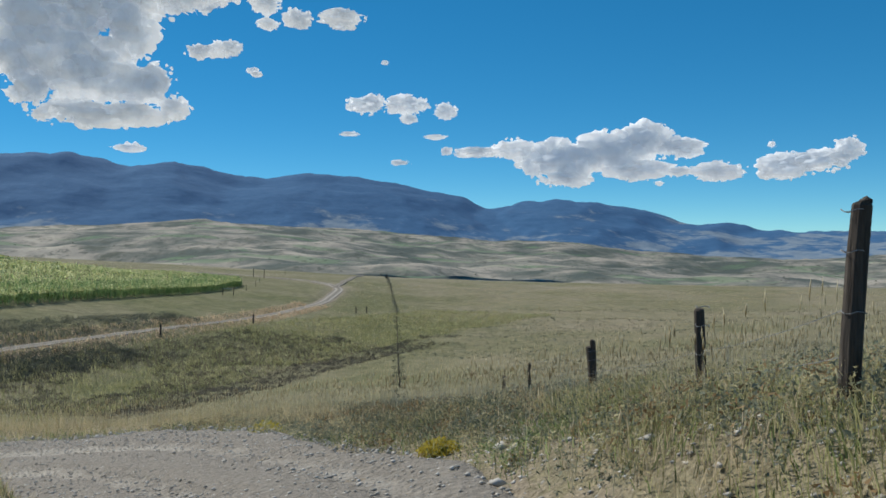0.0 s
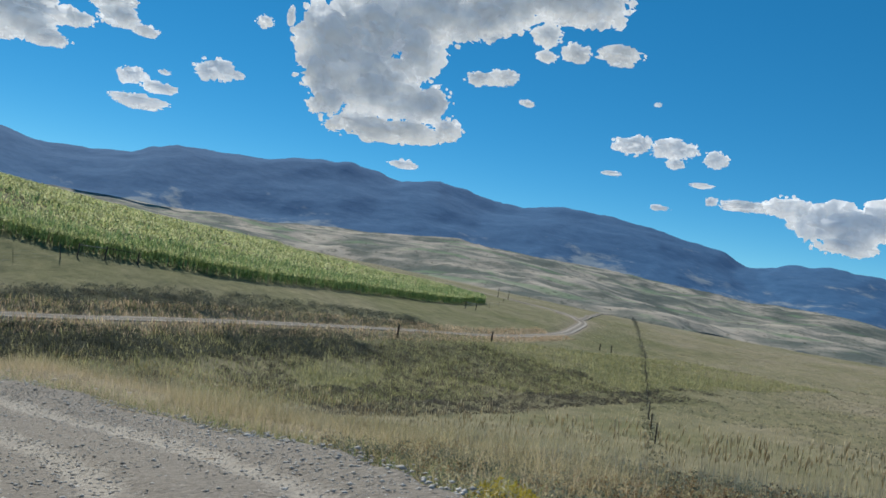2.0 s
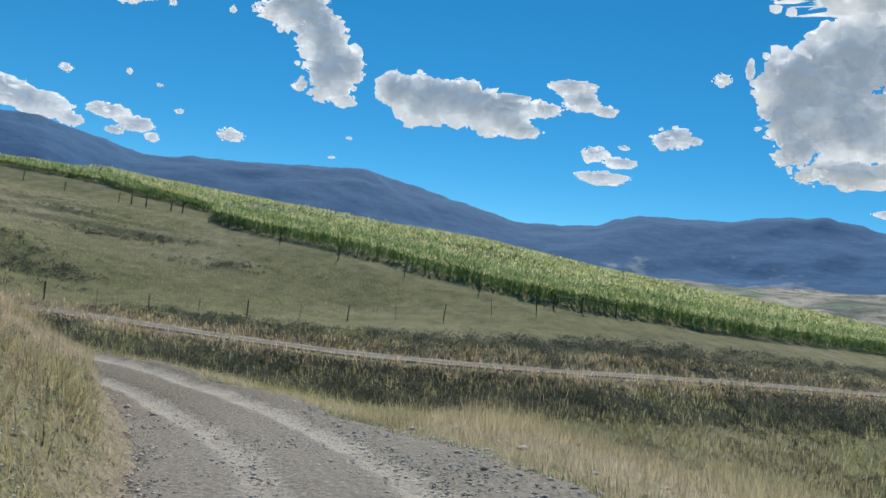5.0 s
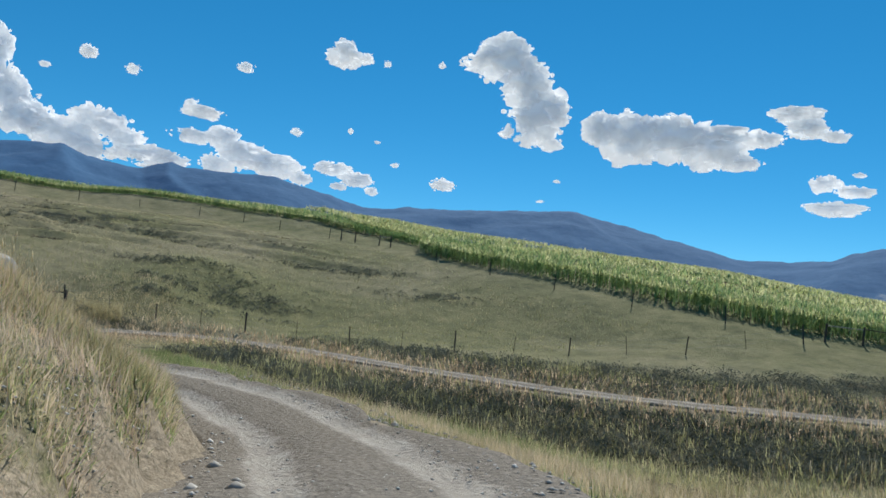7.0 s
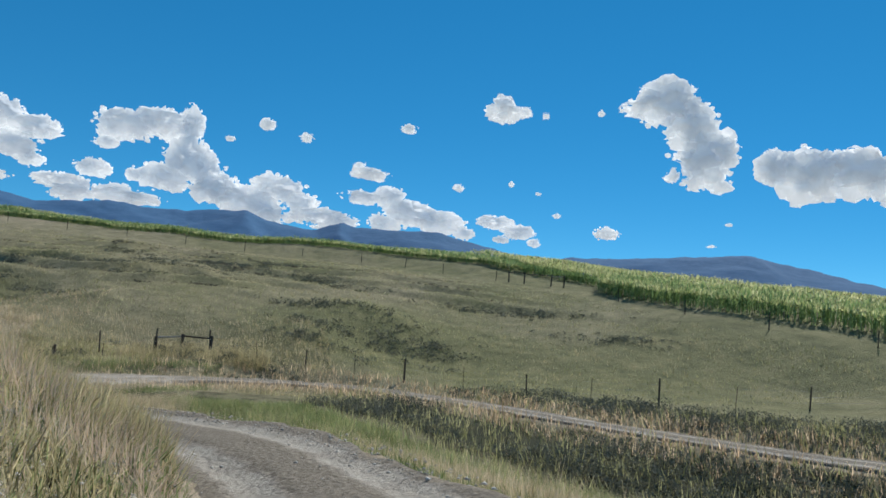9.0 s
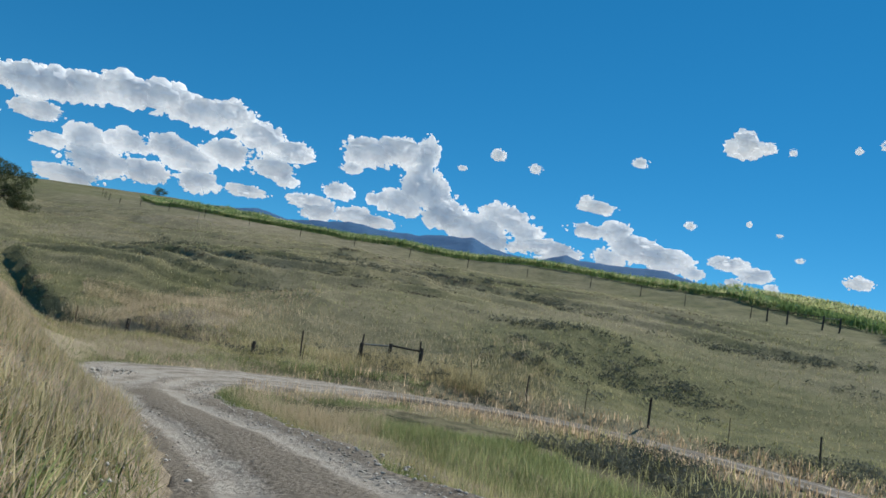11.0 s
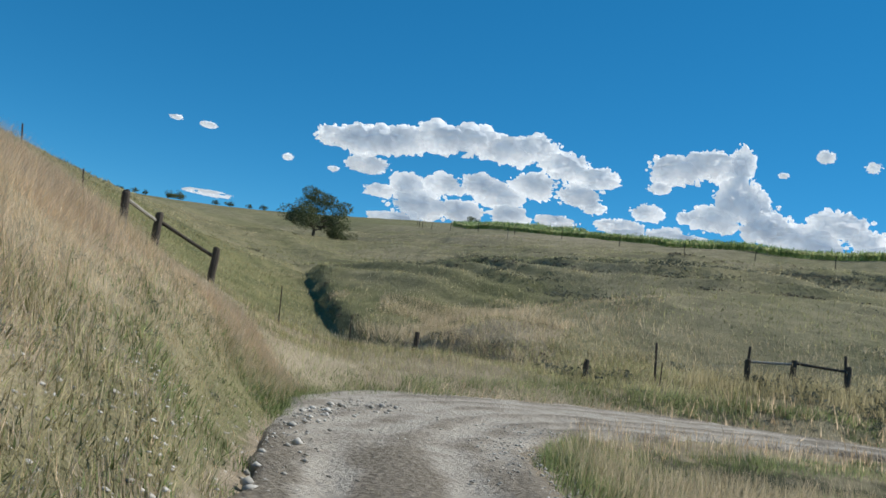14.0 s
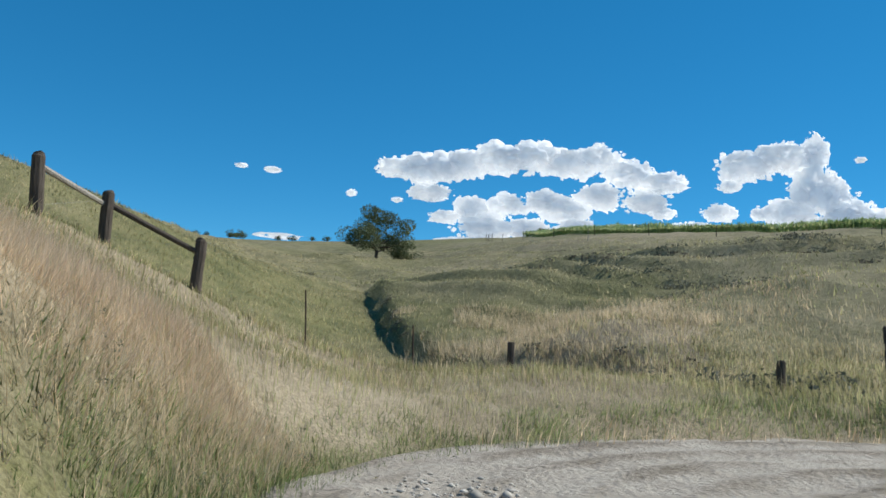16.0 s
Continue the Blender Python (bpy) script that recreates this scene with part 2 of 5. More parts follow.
# ---- the lie of the land: alignments of roads, valley floor, brow and slopes ----
def dense(line, step):
    line = np.array(line, float)
    s = np.r_[0, np.cumsum(np.hypot(*np.diff(line[:, :2], axis=0).T))]
    # Catmull-Rom through the vertices
    n = max(2, int(s[-1] / step))
    q = np.linspace(0, s[-1], n)
    m = np.gradient(line, s, axis=0)
    k = np.clip(np.searchsorted(s, q, "right") - 1, 0, len(s) - 2)
    h = (s[k + 1] - s[k])[:, None]
    u = ((q - s[k])[:, None]) / h
    return ((2 * u**3 - 3 * u**2 + 1) * line[k] + (u**3 - 2 * u**2 + u) * h * m[k]
            + (-2 * u**3 + 3 * u**2) * line[k + 1] + (u**3 - u**2) * h * m[k + 1])


UPPER = dense([(4.36, -43.64, 5.82), (1.82, -14.55, 2.33), (0.29, 0, 0), (-0.36, 4.07, -0.67), (-0.95, 6.11, -1.02), (-2.62, 9.53, -1.75), (-4.87, 12.58, -2.44),
               (-6.91, 14.62, -2.98), (-10.33, 17.31, -3.89), (-14.04, 19.42, -4.62), (-18.62, 21.38, -5.13), (-21.6, 22.18, -5.43), (-25.82, 22.98, -5.82),
               (-30.04, 23.05, -6.12), (-36.36, 22.04, -6.49), (-41.96, 19.85, -6.91), (-47.64, 16.8, -7.35), (-51.13, 14.76, -7.56), (-54.55, 13.16, -7.65), (-58.18, 12.44, -7.71)], 0.4)
LOWER = dense([(-58.18, 12.44, -7.71), (-61.09, 13.24, -7.71), (-63.64, 15.27, -7.71), (-66.18, 18.91, -7.72), (-67.49, 22.55, -7.74), (-66.62, 26.91, -7.75), (-62.55, 30.91, -7.78),
               (-55.27, 36, -7.85), (-48.36, 42.18, -7.96), (-44, 50.91, -8.07), (-40, 64, -8.22), (-35.64, 75.64, -8.36), (-31.27, 86.55, -8.55), (-26.55, 105.45, -9.38),
               (-24, 127.27, -10.11), (-22.55, 145.45, -10.4), (-22.9, 164, -10.2), (-25.0, 184, -9.95), (-29.5, 194, -9.6), (-36.5, 199.5, -9.0), (-47, 203, -8.3), (-66, 208, -7.2)], 0.5)


def side(line, d, rise):
    """A line d metres to the left of another and that much higher."""
    t = np.gradient(line[:, :2], axis=0)
    t /= np.hypot(*t.T)[:, None]
    return np.c_[line[:, 0] - t[:, 1] * d, line[:, 1] + t[:, 0] * d, line[:, 2] + rise]


BROW = dense([(-37.82, 139.64, -8.58), (-54.55, 66.91, -5.02), (-76.36, 58.18, -2.47), (-101.4, 50.0, 0.75), (-113.4, 40.9, 2.0), (-124.3, 35.4, 3.3), (-129.5, 24.0, 3.9), (-134.0, 5.0, 4.8), (-140.0, -20.0, 6.3), (-152.0, -38.0, 7.6), (-178.91, -56.0, 11.6)], 9)
GULLY_LINE = ([(-55.27, 21.82, -7.93), (-51.64, 29.09, -8.58), (-43.64, 36.36, -9.38), (-36.36, 46.55, -9.89), (-31.27, 59.64, -10.25), (-26.18, 74.18, -10.55), (-17.45, 90.91, -10.76), (-5.82, 109.09, -10.91), (8.73, 134.55, -11.35)])
GULLY = dense(GULLY_LINE, 6.5)
DRAW = dense([(-69.09, 6.55, -8.15), (-75.64, -1.45, -7.71), (-81.45, -8.73, -5.96), (-93.09, -18.18, -3.27), (-109.09, -30.55, -0.87)], 8)
MEADOW = [(-11.64, 136, -11.42), (-5.82, 167.27, -12.22), (-20.36, 282.18, -12.36), (43.64, 87.27, -9.09), (72.73, 145.45, -11.27), (40, 43.64, -5.09), (21.82, 18.18, -1.89), (11.64, 29.09, -4.73), (5.82, 54.55, -8),
          (32.73, -21.82, 2.91), (116.36, 72.73, -9.82), (123.64, 203.64, -12.36), (29.09, 225.45, -12.36), (2.4, 4.6, 0.22), (2.6, 7.9, -0.42), (2.2, 11.7, -1.12), (1.8, 16.6, -2.25), (5, 6, 0.2), (5.2, 13, -1.3), (6, 1, 0.6), (2.6, 0.8, 0.4), (2.91, 23.27, -3.64), (232.73, 0, -4.36), (218.18, 218.18, -13.09), (0, 349.09, -16), (-109.09, 349.09, -8.73)]
FIELD = [(-94.55, 145.45, -2.91), (-69.09, 170.91, -6.11), (-116.36, 109.09, 1.96), (-163.64, 69.09, 6.2), (-116.0, 46.5, 3.6), (-123.0, 42.2, 4.4), (-130.0, 37.0, 5.2), (-133.0, 30.2, 5.7), (-136.0, 23.0, 6.0),
         (-140.0, 7.4, 6.4), (-144.5, -9.9, 7.0), (-148.5, -19.2, 7.8), (-154.5, -30.8, 8.6), (-155.0, 18.0, 6.9), (-172.0, -15.0, 9.4), (-165.0, -43.0, 9.9), (-196.36, 0, 11.0), (-218.18, 145.45, 4.36),
         (-240, -29.09, 16.0), (-240, -66, 20.3), (-240, -108, 20.0), (-212, -150, 15.6), (-190, -120, 13.8), (-145.45, 240, -2.91)]
FOOT = dense([(-75.64, 16, -6.7), (-77.09, 29.09, -5.9), (-69.82, 42.18, -6.84), (-64, 52.36, -6.47), (-55.27, 59.64, -5.75)], 9)
MID_SLOPE = [(-85.82, 32.73, -3.2), (-78.55, 48, -4.07), (-109.09, -7.27, 0.3), (-124.36, -40, 1.7), (-131.4, -45.1, 2.1), (-101.82, 21.82, 0.4), (-112.7, 25.5, 2.2), (-133.0, -17.7, 4.9),
             (-100.2, 12.1, -0.5), (-87.0, 3.9, -4.1), (-85.3, 8.9, -3.6), (-89.6, 12.5, -2.5), (-88.5, 1.2, -3.3), (-94.3, 8.3, -0.9), (-104.9, -9.8, -0.8), (-73.4, 6.1, -6.2), (-78.3, 14.7, -5.5), (-68.5, 6.8, -7.4),
             (-88.6, 25.5, -2.6), (-84.4, 28.4, -2.7), (-94.6, 29.9, -0.7), (-75.7, 24.7, -5.4), (-83.5, 6.4, -4.3), (-72.2, 22.0, -6.85), (-71.75, 16.2, -6.75), (-72.4, 17.6, -6.55), (-72.5, 19.2, -6.5)]
HILL = [(-58.8, 1.7, -4.6), (-60.5, 1.1, -4.95), (-61.9, 2.1, -5.75), (-64.3, 3.0, -6.7), (-55.4, 7.4, -5.92), (-56.9, 4.9, -5.45), (-58.0, 3.0, -5.1), (-56.3, 7.1, -6.14), (-58.2, 4.4, -5.75), (-59.6, 2.4, -5.46), (-57.1, 7.7, -6.52), (-59.2, 5.2, -6.26), (-60.8, 3.3, -6.07), (-58.4, 8.1, -7.06), (-61.0, 5.9, -6.99), (-63.0, 4.1, -6.95), (-56.6, 2.8, -4.8), (-54.8, 3.2, -4.3), (-60, -3, -6.5), (-63, -2, -7.1), (-66, -0.5, -7.6), (-56, -3, -5.6), (-70, -5, -7.0), (-68.36, -17.45, -0.45), (-77.09, -17.45, -2.1), (-82.18, -2.91, -6.25), (-48, 4.36, -2.3), (-52, 8.6, -4.9), (-40, 8, 0),
        (-29.09, 10.18, 0.87), (-18.18, 8.73, 1.82), (-8.73, 2.91, 2.91), (-50.91, -21.82, 4.36), (-29.09, -21.82, 7.27), (-10.91, -32.73, 8.73), (-94.55, -43.64, 2.91), (-138.18, -80, 6.55), (-65.45, -65.45, 8.73), (-43.64, -189.09, 18.18), (43.64, -189.09, 16)]
BANK = [p for p in side(UPPER, 4.7, 2.1)[::12] if -18 < p[0] < -4] + [p for p in side(UPPER, 3.0, 0.85)[::12] if -18 < p[0] < -4]
BANK += [p for p in side(UPPER, 4.8, 2.6)[::10] if -50 < p[0] < -22] + [p for p in side(UPPER, 3.0, 1.35)[::10] if -51 < p[0] < -22]
BANK += [p for p in side(UPPER, 2.35, 0.75)[::10] if -49 < p[0] < -36]
SLOPE = [p for p in side(UPPER, -3.6, -0.4)[::12] if -48 < p[0] < -24] + [p for p in side(UPPER, -7.3, -1.25)[::12] if -44 < p[0] < -24]
SLOPE += [p for p in side(UPPER, -5.4, 0.0)[::12] if -21 < p[0] < -4] + [p for p in side(UPPER, -9.2, -1.25)[::12] if -21 < p[0] < -3]
KNOTS = np.array([*UPPER[::14], *LOWER[::14], *BROW, *GULLY, *DRAW, *MEADOW, *FIELD, *FOOT, *MID_SLOPE, *HILL, *BANK, *SLOPE])


def fitted_surface(knots):
    n = len(knots)
    r = np.hypot(knots[:, None, 0] - knots[None, :, 0], knots[:, None, 1] - knots[None, :, 1])
    a = np.zeros((n + 3, n + 3))
    a[:n, :n] = -np.sqrt(r * r + 4.0) + np.eye(n) * 0.05
    a[:n, n], a[n, :n] = 1, 1
    a[:n, n + 1:], a[n + 1:, :n] = knots[:, :2], knots[:, :2].T
    return np.linalg.solve(a, np.r_[knots[:, 2], 0, 0, 0])


WEIGHTS = fitted_surface(KNOTS)


def near_land(x, y):
    z = WEIGHTS[-3] + WEIGHTS[-2] * x + WEIGHTS[-1] * y
    for (kx, ky, _), w in zip(KNOTS, WEIGHTS):
        z = z - w * np.sqrt((x - kx) ** 2 + (y - ky) ** 2 + 4.0)
    return z


def waves(x, y, size, seed, octaves=4, gain=0.5):
    """Value noise on a lattice, about -1 to 1."""
    out, amp = np.zeros_like(x), 1.0
    for o in range(octaves):
        u, v = x / size + 17.3 * seed + o * 5.1, y / size - 9.7 * seed + o * 3.7
        i, j = np.floor(u), np.floor(v)
        fu, fv = u - i, v - j
        fu, fv = fu * fu * (3 - 2 * fu), fv * fv * (3 - 2 * fv)

        def rnd(a, b):
            h = np.sin(a * 127.1 + b * 311.7 + seed * 74.7) * 43758.5453
            return (h - np.floor(h)) * 2 - 1

        out += amp * ((rnd(i, j) * (1 - fu) + rnd(i + 1, j) * fu) * (1 - fv) + (rnd(i, j + 1) * (1 - fu) + rnd(i + 1, j + 1) * fu) * fv)
        amp, size = amp * gain, size / 2
    return out


def to_line(x, y, line, every=1):
    """Distance to a line of points, the height there and how far across to its left."""
    line = line[::every]
    best = np.full(x.shape, 1e9)
    z, cross = np.zeros_like(x), np.zeros_like(x)
    t = np.gradient(line[:, :2], axis=0)
    t /= np.hypot(*t.T)[:, None]
    for (px, py, pz), (tx, ty) in zip(line, t):
        d = (x - px) ** 2 + (y - py) ** 2
        m = d < best
        best = np.where(m, d, best)
        z = np.where(m, pz, z)
        cross = np.where(m, (y - py) * tx - (x - px) * ty, cross)
    return np.sqrt(best), z, cross


def smooth(a, b, v):
    u = np.clip((v - a) / (b - a), 0, 1)
    return u * u * (3 - 2 * u)


SCARP = dense([(-84, -9.5, 0), (-81, -6.8, 0), (-79.3, -5.2, 0), (-77.5, -3.2, 0), (-75.6, -0.8, 0), (-74.2, 1.6, 0), (-72.6, 4.0, 0), (-71.4, 7.5, 0)], 0.6)


CENTRE = np.array((-36.0, 73.0))


def far_land(x, y):
    r = np.hypot(x, y)
    az = np.degrees(np.arctan2(-x, y))
    base = np.interp(az, [-180, -60, -27, -14, -9, 0, 10, 17, 30, 50, 120, 180], [0, -1.5, -1.35, -1.0, -0.3, 0.3, 1.0, 1.35, 0.7, 1.0, 2.0, 0])
    top = np.tan(np.radians(base)) * 2700
    low = np.interp(az, [-180, -40, 0, 20, 60, 90, 106, 125, 180], [14, -52, -40, -28, 8, 22, 26, 12, 10])
    z = low + (top - low) * smooth(700, 2700, r)
    return z + waves(x, y, 520, 3, 4, 0.5) * 13 * smooth(400, 1000, r) + np.abs(waves(x, y, 300, 8, 4, 0.6)) * -15 * smooth(500, 900, r)


def shoulder(z):
    """How much farther than on the uphill side the gravel reaches downhill, by the road's height along its fall."""
    return np.interp(z, [-7.7, -7.2, -6.0, -5.5, -5.1, -4.6, -3.0, -2.5, -1.75, 0], [0, -0.2, -0.2, 0.1, 0.8, 0.8, 0.5, 0.2, -0.4, -0.5])


def inner(x):
    """How much closer the bank comes on the uphill side, along the road."""
    return np.interp(x, [-57, -54, -51, -47, -33, -29, -25], [-0.3, 0.0, 0.5, 0.85, 0.85, 0.6, 0])


def swing(x, y):
    """How much farther out the hairpin is driven."""
    return 1.1 * smooth(9, 4, np.hypot(x + 61.5, y - 12.5))


def camber(z):
    """Slope across the road, which is banked: its outer side stands higher through the long bend."""
    deg = np.interp(z, [-7.72, -7.56, -7.3, -6.8, -6.35, -6.15, -5.35, -4.7, -2.98, -2.44, -1.4, -0.67, 0], [0, 2.6, 6.5, 8.7, 10, 8.4, 4.4, 5.4, 5.9, 7.4, 8, 3.5, 0])
    return np.tan(np.radians(deg))


def terraces(x, y, z):
    """Narrow steps that follow the contour, and where the slope has them."""
    step = z / 0.95 + 0.8 * waves(x, y, 22, 16, 2)
    step = step - np.floor(step)
    return step, smooth(-0.35, 0.5, waves(0.86 * x - 0.5 * y, (0.5 * x + 0.86 * y) * 0.4, 14, 18, 2))


def land(x, y, carve=True):
    x, y = np.atleast_1d(np.asarray(x, float)), np.atleast_1d(np.asarray(y, float))
    r = np.hypot(x - CENTRE[0], y - CENTRE[1])
    n = near_land(x, y)
    z = np.where(r < 700, n, 0)
    north = smooth(75, 40, np.abs(np.degrees(np.arctan2(-(x - CENTRE[0]), y - CENTRE[1])) + 20))
    f = smooth(215, 400 - 95 * north, r)
    z = z * (1 - f) + far_land(x, y) * f
    du, zu, cu = to_line(x, y, UPPER, 2)
    du = np.where(cu < 0, np.maximum(du - shoulder(zu), np.minimum(du, 1.0)), du + np.where(du > 0.6, inner(x), 0))
    dl, zl, cl = to_line(x, y, LOWER, 2)
    du, dl = du - np.where(cu > 0, swing(x, y), 0), dl - np.where(cl > 0, swing(x, y), 0)
    d = np.minimum(du, dl)
    # hummocks, and the paths that cattle tread along the slope
    db = to_line(x, y, BROW)[0]
    hill = smooth(6.5, 16, d) * (1 - smooth(150, 240, r)) * smooth(3, 14, db) * smooth(6, 11, np.hypot(x + 60, y - 4))
    west = (0.25 * smooth(-71, -81, x) + 0.75 * smooth(-86, -97, x)) * (1 - smooth(44, 62, y))
    z = z + waves(x, y, 10, 2, 3) * 0.25 * hill + west * hill * (0.36 * waves(0.86 * x - 0.5 * y, (0.5 * x + 0.86 * y) * 0.28, 4.5, 5, 3) + np.abs(waves(0.86 * x - 0.5 * y, (0.5 * x + 0.86 * y) * 0.5, 15, 6, 2)) * -0.8)
    step, some = terraces(x, y, z)
    z = z + (smooth(0.0, 0.3, step) - step) * (0.6 + 0.4 * smooth(-88, -98, x)) * some * hill * smooth(-78, -92, x) * (1 - smooth(40, 58, y))
    z = z + waves(x, y, 2.2, 4, 2) * 0.07 * smooth(3, 6, d)
    # an eroded bank: the terrace beyond it stands a step higher
    ds, _, cs = to_line(x, y, SCARP)
    z = z + 0.9 * np.interp(y, [-8, -3, 0, 5], [1, 1, 0.4, 0.3]) * smooth(-0.35, 0.35, cs) * (1 - smooth(5, 17, ds)) * smooth(4, 8, d) * smooth(9.5, 4.5, y)
    if carve:
        cut = np.where(cu > 0, smooth(-18, -26, x) * smooth(-53, -48, x), 0.0)
        for dd, zz, wide, steep in ((du, zu, 1.75 - 0.1 * cut, 1.0 - 0.5 * cut + 1.3 * smooth(-46, -52, x)), (dl, zl, 1.35, 1.4)):
            k = 1 - smooth(wide, wide + steep, dd)
            tilt = -np.clip(cu, -3.2, 2.6) * camber(zz) if zz is zu else 0.0
            z = z * (1 - k) + (zz + tilt - 0.10) * k
    return z


def axis(dense_from, dense_to, step, reach, grow):
    a = list(np.arange(dense_from, dense_to + step / 2, step))
    d, v = step, dense_to
    while v < reach:
        d *= grow
        v += d
        a.append(v)
    d, v = step, dense_from
    while v > -reach:
        d *= grow
        v -= d
        a.insert(0, v)
    return np.array(a)


def mesh_object(name, verts, faces, mat, shade=True, parent=None, normals=None):
    me = bpy.data.meshes.new(name)
    verts = np.asarray(verts, np.float32)
    if isinstance(faces, np.ndarray):
        k = faces.shape[1]
        me.vertices.add(len(verts))
        me.vertices.foreach_set("co", verts.ravel())
        me.loops.add(faces.size)
        me.loops.foreach_set("vertex_index", faces.astype(np.int32).ravel())
        me.polygons.add(len(faces))
        me.polygons.foreach_set("loop_start", np.arange(0, faces.size, k, dtype=np.int32))
        me.update(calc_edges=True)
    else:
        me.from_pydata([tuple(v) for v in verts], [], faces)
        me.update()
    me.materials.append(mat)
    if shade:
        me.polygons.foreach_set("use_smooth", np.ones(len(me.polygons), bool))
    if normals is not None:
        a = me.attributes.new("custom_normal", "FLOAT_VECTOR", "POINT")
        a.data.foreach_set("vector", np.asarray(normals, np.float32).ravel())
    ob = new(name, me)
    if parent:
        ob.parent = parent
    return ob


def grid_faces(ni, nj):
    k = np.arange(ni * nj).reshape(ni, nj)
    return np.stack([k[:-1, :-1], k[1:, :-1], k[1:, 1:], k[:-1, 1:]], -1).reshape(-1, 4)


def colour_attribute(ob, name, rgb):
    a = ob.data.color_attributes.new(name, "FLOAT_COLOR", "POINT")
    a.data.foreach_set("color", np.c_[rgb, np.ones(len(rgb))].astype(np.float32).ravel())


def cover_of(x, y):
    """How dry, how scrubby (painted shade of scarp and steps included) and how bare the ground is."""
    du, zu, cu = to_line(x, y, UPPER, 2)
    du = np.where(cu < 0, np.maximum(du - shoulder(zu), 0), du + inner(x))
    dl = to_line(x, y, LOWER, 2)[0]
    dg, _, _ = to_line(x, y, GULLY)
    r = np.hypot(x - CENTRE[0], y - CENTRE[1])
    dry = 0.42 + 0.28 * waves(x, y, 60, 11, 3) * 0.5
    dry = dry + 0.5 * np.exp(-((du - 4) / 3.6) ** 2) + 0.35 * np.exp(-(dl / 3.0) ** 2)
    dry = dry + 0.14 * smooth(-4, 8, x + 0.12 * y - 8) * smooth(14, 40, y)
    bank = (cu > 1.0) & (du < 19) & (y < 23.3)
    bank = bank & ((y > 1.6) | (x > -52))
    dry = np.where(bank, 0.95 - 0.45 * smooth(4.2, 2.6, du) - 0.15 * smooth(-50, -55, x) * smooth(4.4, 2.8, np.minimum(du, dl)), dry)
    dry = dry + 0.04 * smooth(-68, -78, x) * (1 - smooth(60, 90, y))
    dry = np.where((y < 1.2) & (x < -54) & (x > -84), 0.3, dry)
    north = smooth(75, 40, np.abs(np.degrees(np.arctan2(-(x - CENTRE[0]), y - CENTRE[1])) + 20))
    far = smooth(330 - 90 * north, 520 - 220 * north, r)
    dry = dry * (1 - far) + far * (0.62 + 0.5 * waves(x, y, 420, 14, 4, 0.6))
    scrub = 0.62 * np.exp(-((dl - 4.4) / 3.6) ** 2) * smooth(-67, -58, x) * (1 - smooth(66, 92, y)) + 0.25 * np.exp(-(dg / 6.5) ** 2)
    # along the scarp the ground is darkened for the shade on its wall
    ds, _, _ = to_line(x, y, SCARP)
    scrub = np.where(bank | ((cu > 0) & (y < 13) & (x > -72)), 0, scrub) + 0.35 * np.exp(-(ds / 0.6) ** 2) * smooth(3, -3, y)
    scrub = scrub + 0.09 * smooth(0.15, 0.7, waves(0.86 * x - 0.5 * y, (0.5 * x + 0.86 * y) * 0.3, 6, 5, 3)) * smooth(-70, -77, x) * (1 - smooth(175, 218, r))
    scrub = scrub + far * 0.5 * smooth(0.25, 0.7, waves(x, y, 260, 15, 4, 0.6))
    # risers of the steps darkened, their shade put into the ground colour
    step, some = terraces(x, y, near_land(x, y))
    scrub = scrub + (0.19 + 0.17 * smooth(-88, -98, x)) * smooth(0.36, 0.12, step) * some * smooth(-70, -80, x) * (1 - smooth(40, 58, y)) * (1 - smooth(150, 200, r))
    bare = 0.9 * (1 - smooth(1.9, 2.5, du)) + 0.8 * (1 - smooth(1.4, 2.0, dl))
    return np.clip(np.c_[dry, scrub, bare], 0, 1), far


def build_ground():
    xs = axis(-100, 10, 0.5, 4700, 1.042)
    ys = axis(-8, 72, 0.5, 4700, 1.042)
    gx, gy = np.meshgrid(xs, ys, indexing="ij")
    x, y = gx.ravel(), gy.ravel()
    ob = mesh_object("ground", np.c_[x, y, land(x, y)], grid_faces(len(xs), len(ys)), GROUND)
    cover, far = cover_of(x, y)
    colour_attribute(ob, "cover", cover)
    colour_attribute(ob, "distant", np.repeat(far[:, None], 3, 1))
    tagged(ob, "rolling dry grassland with green and straw patches", "ground", kind="structure")


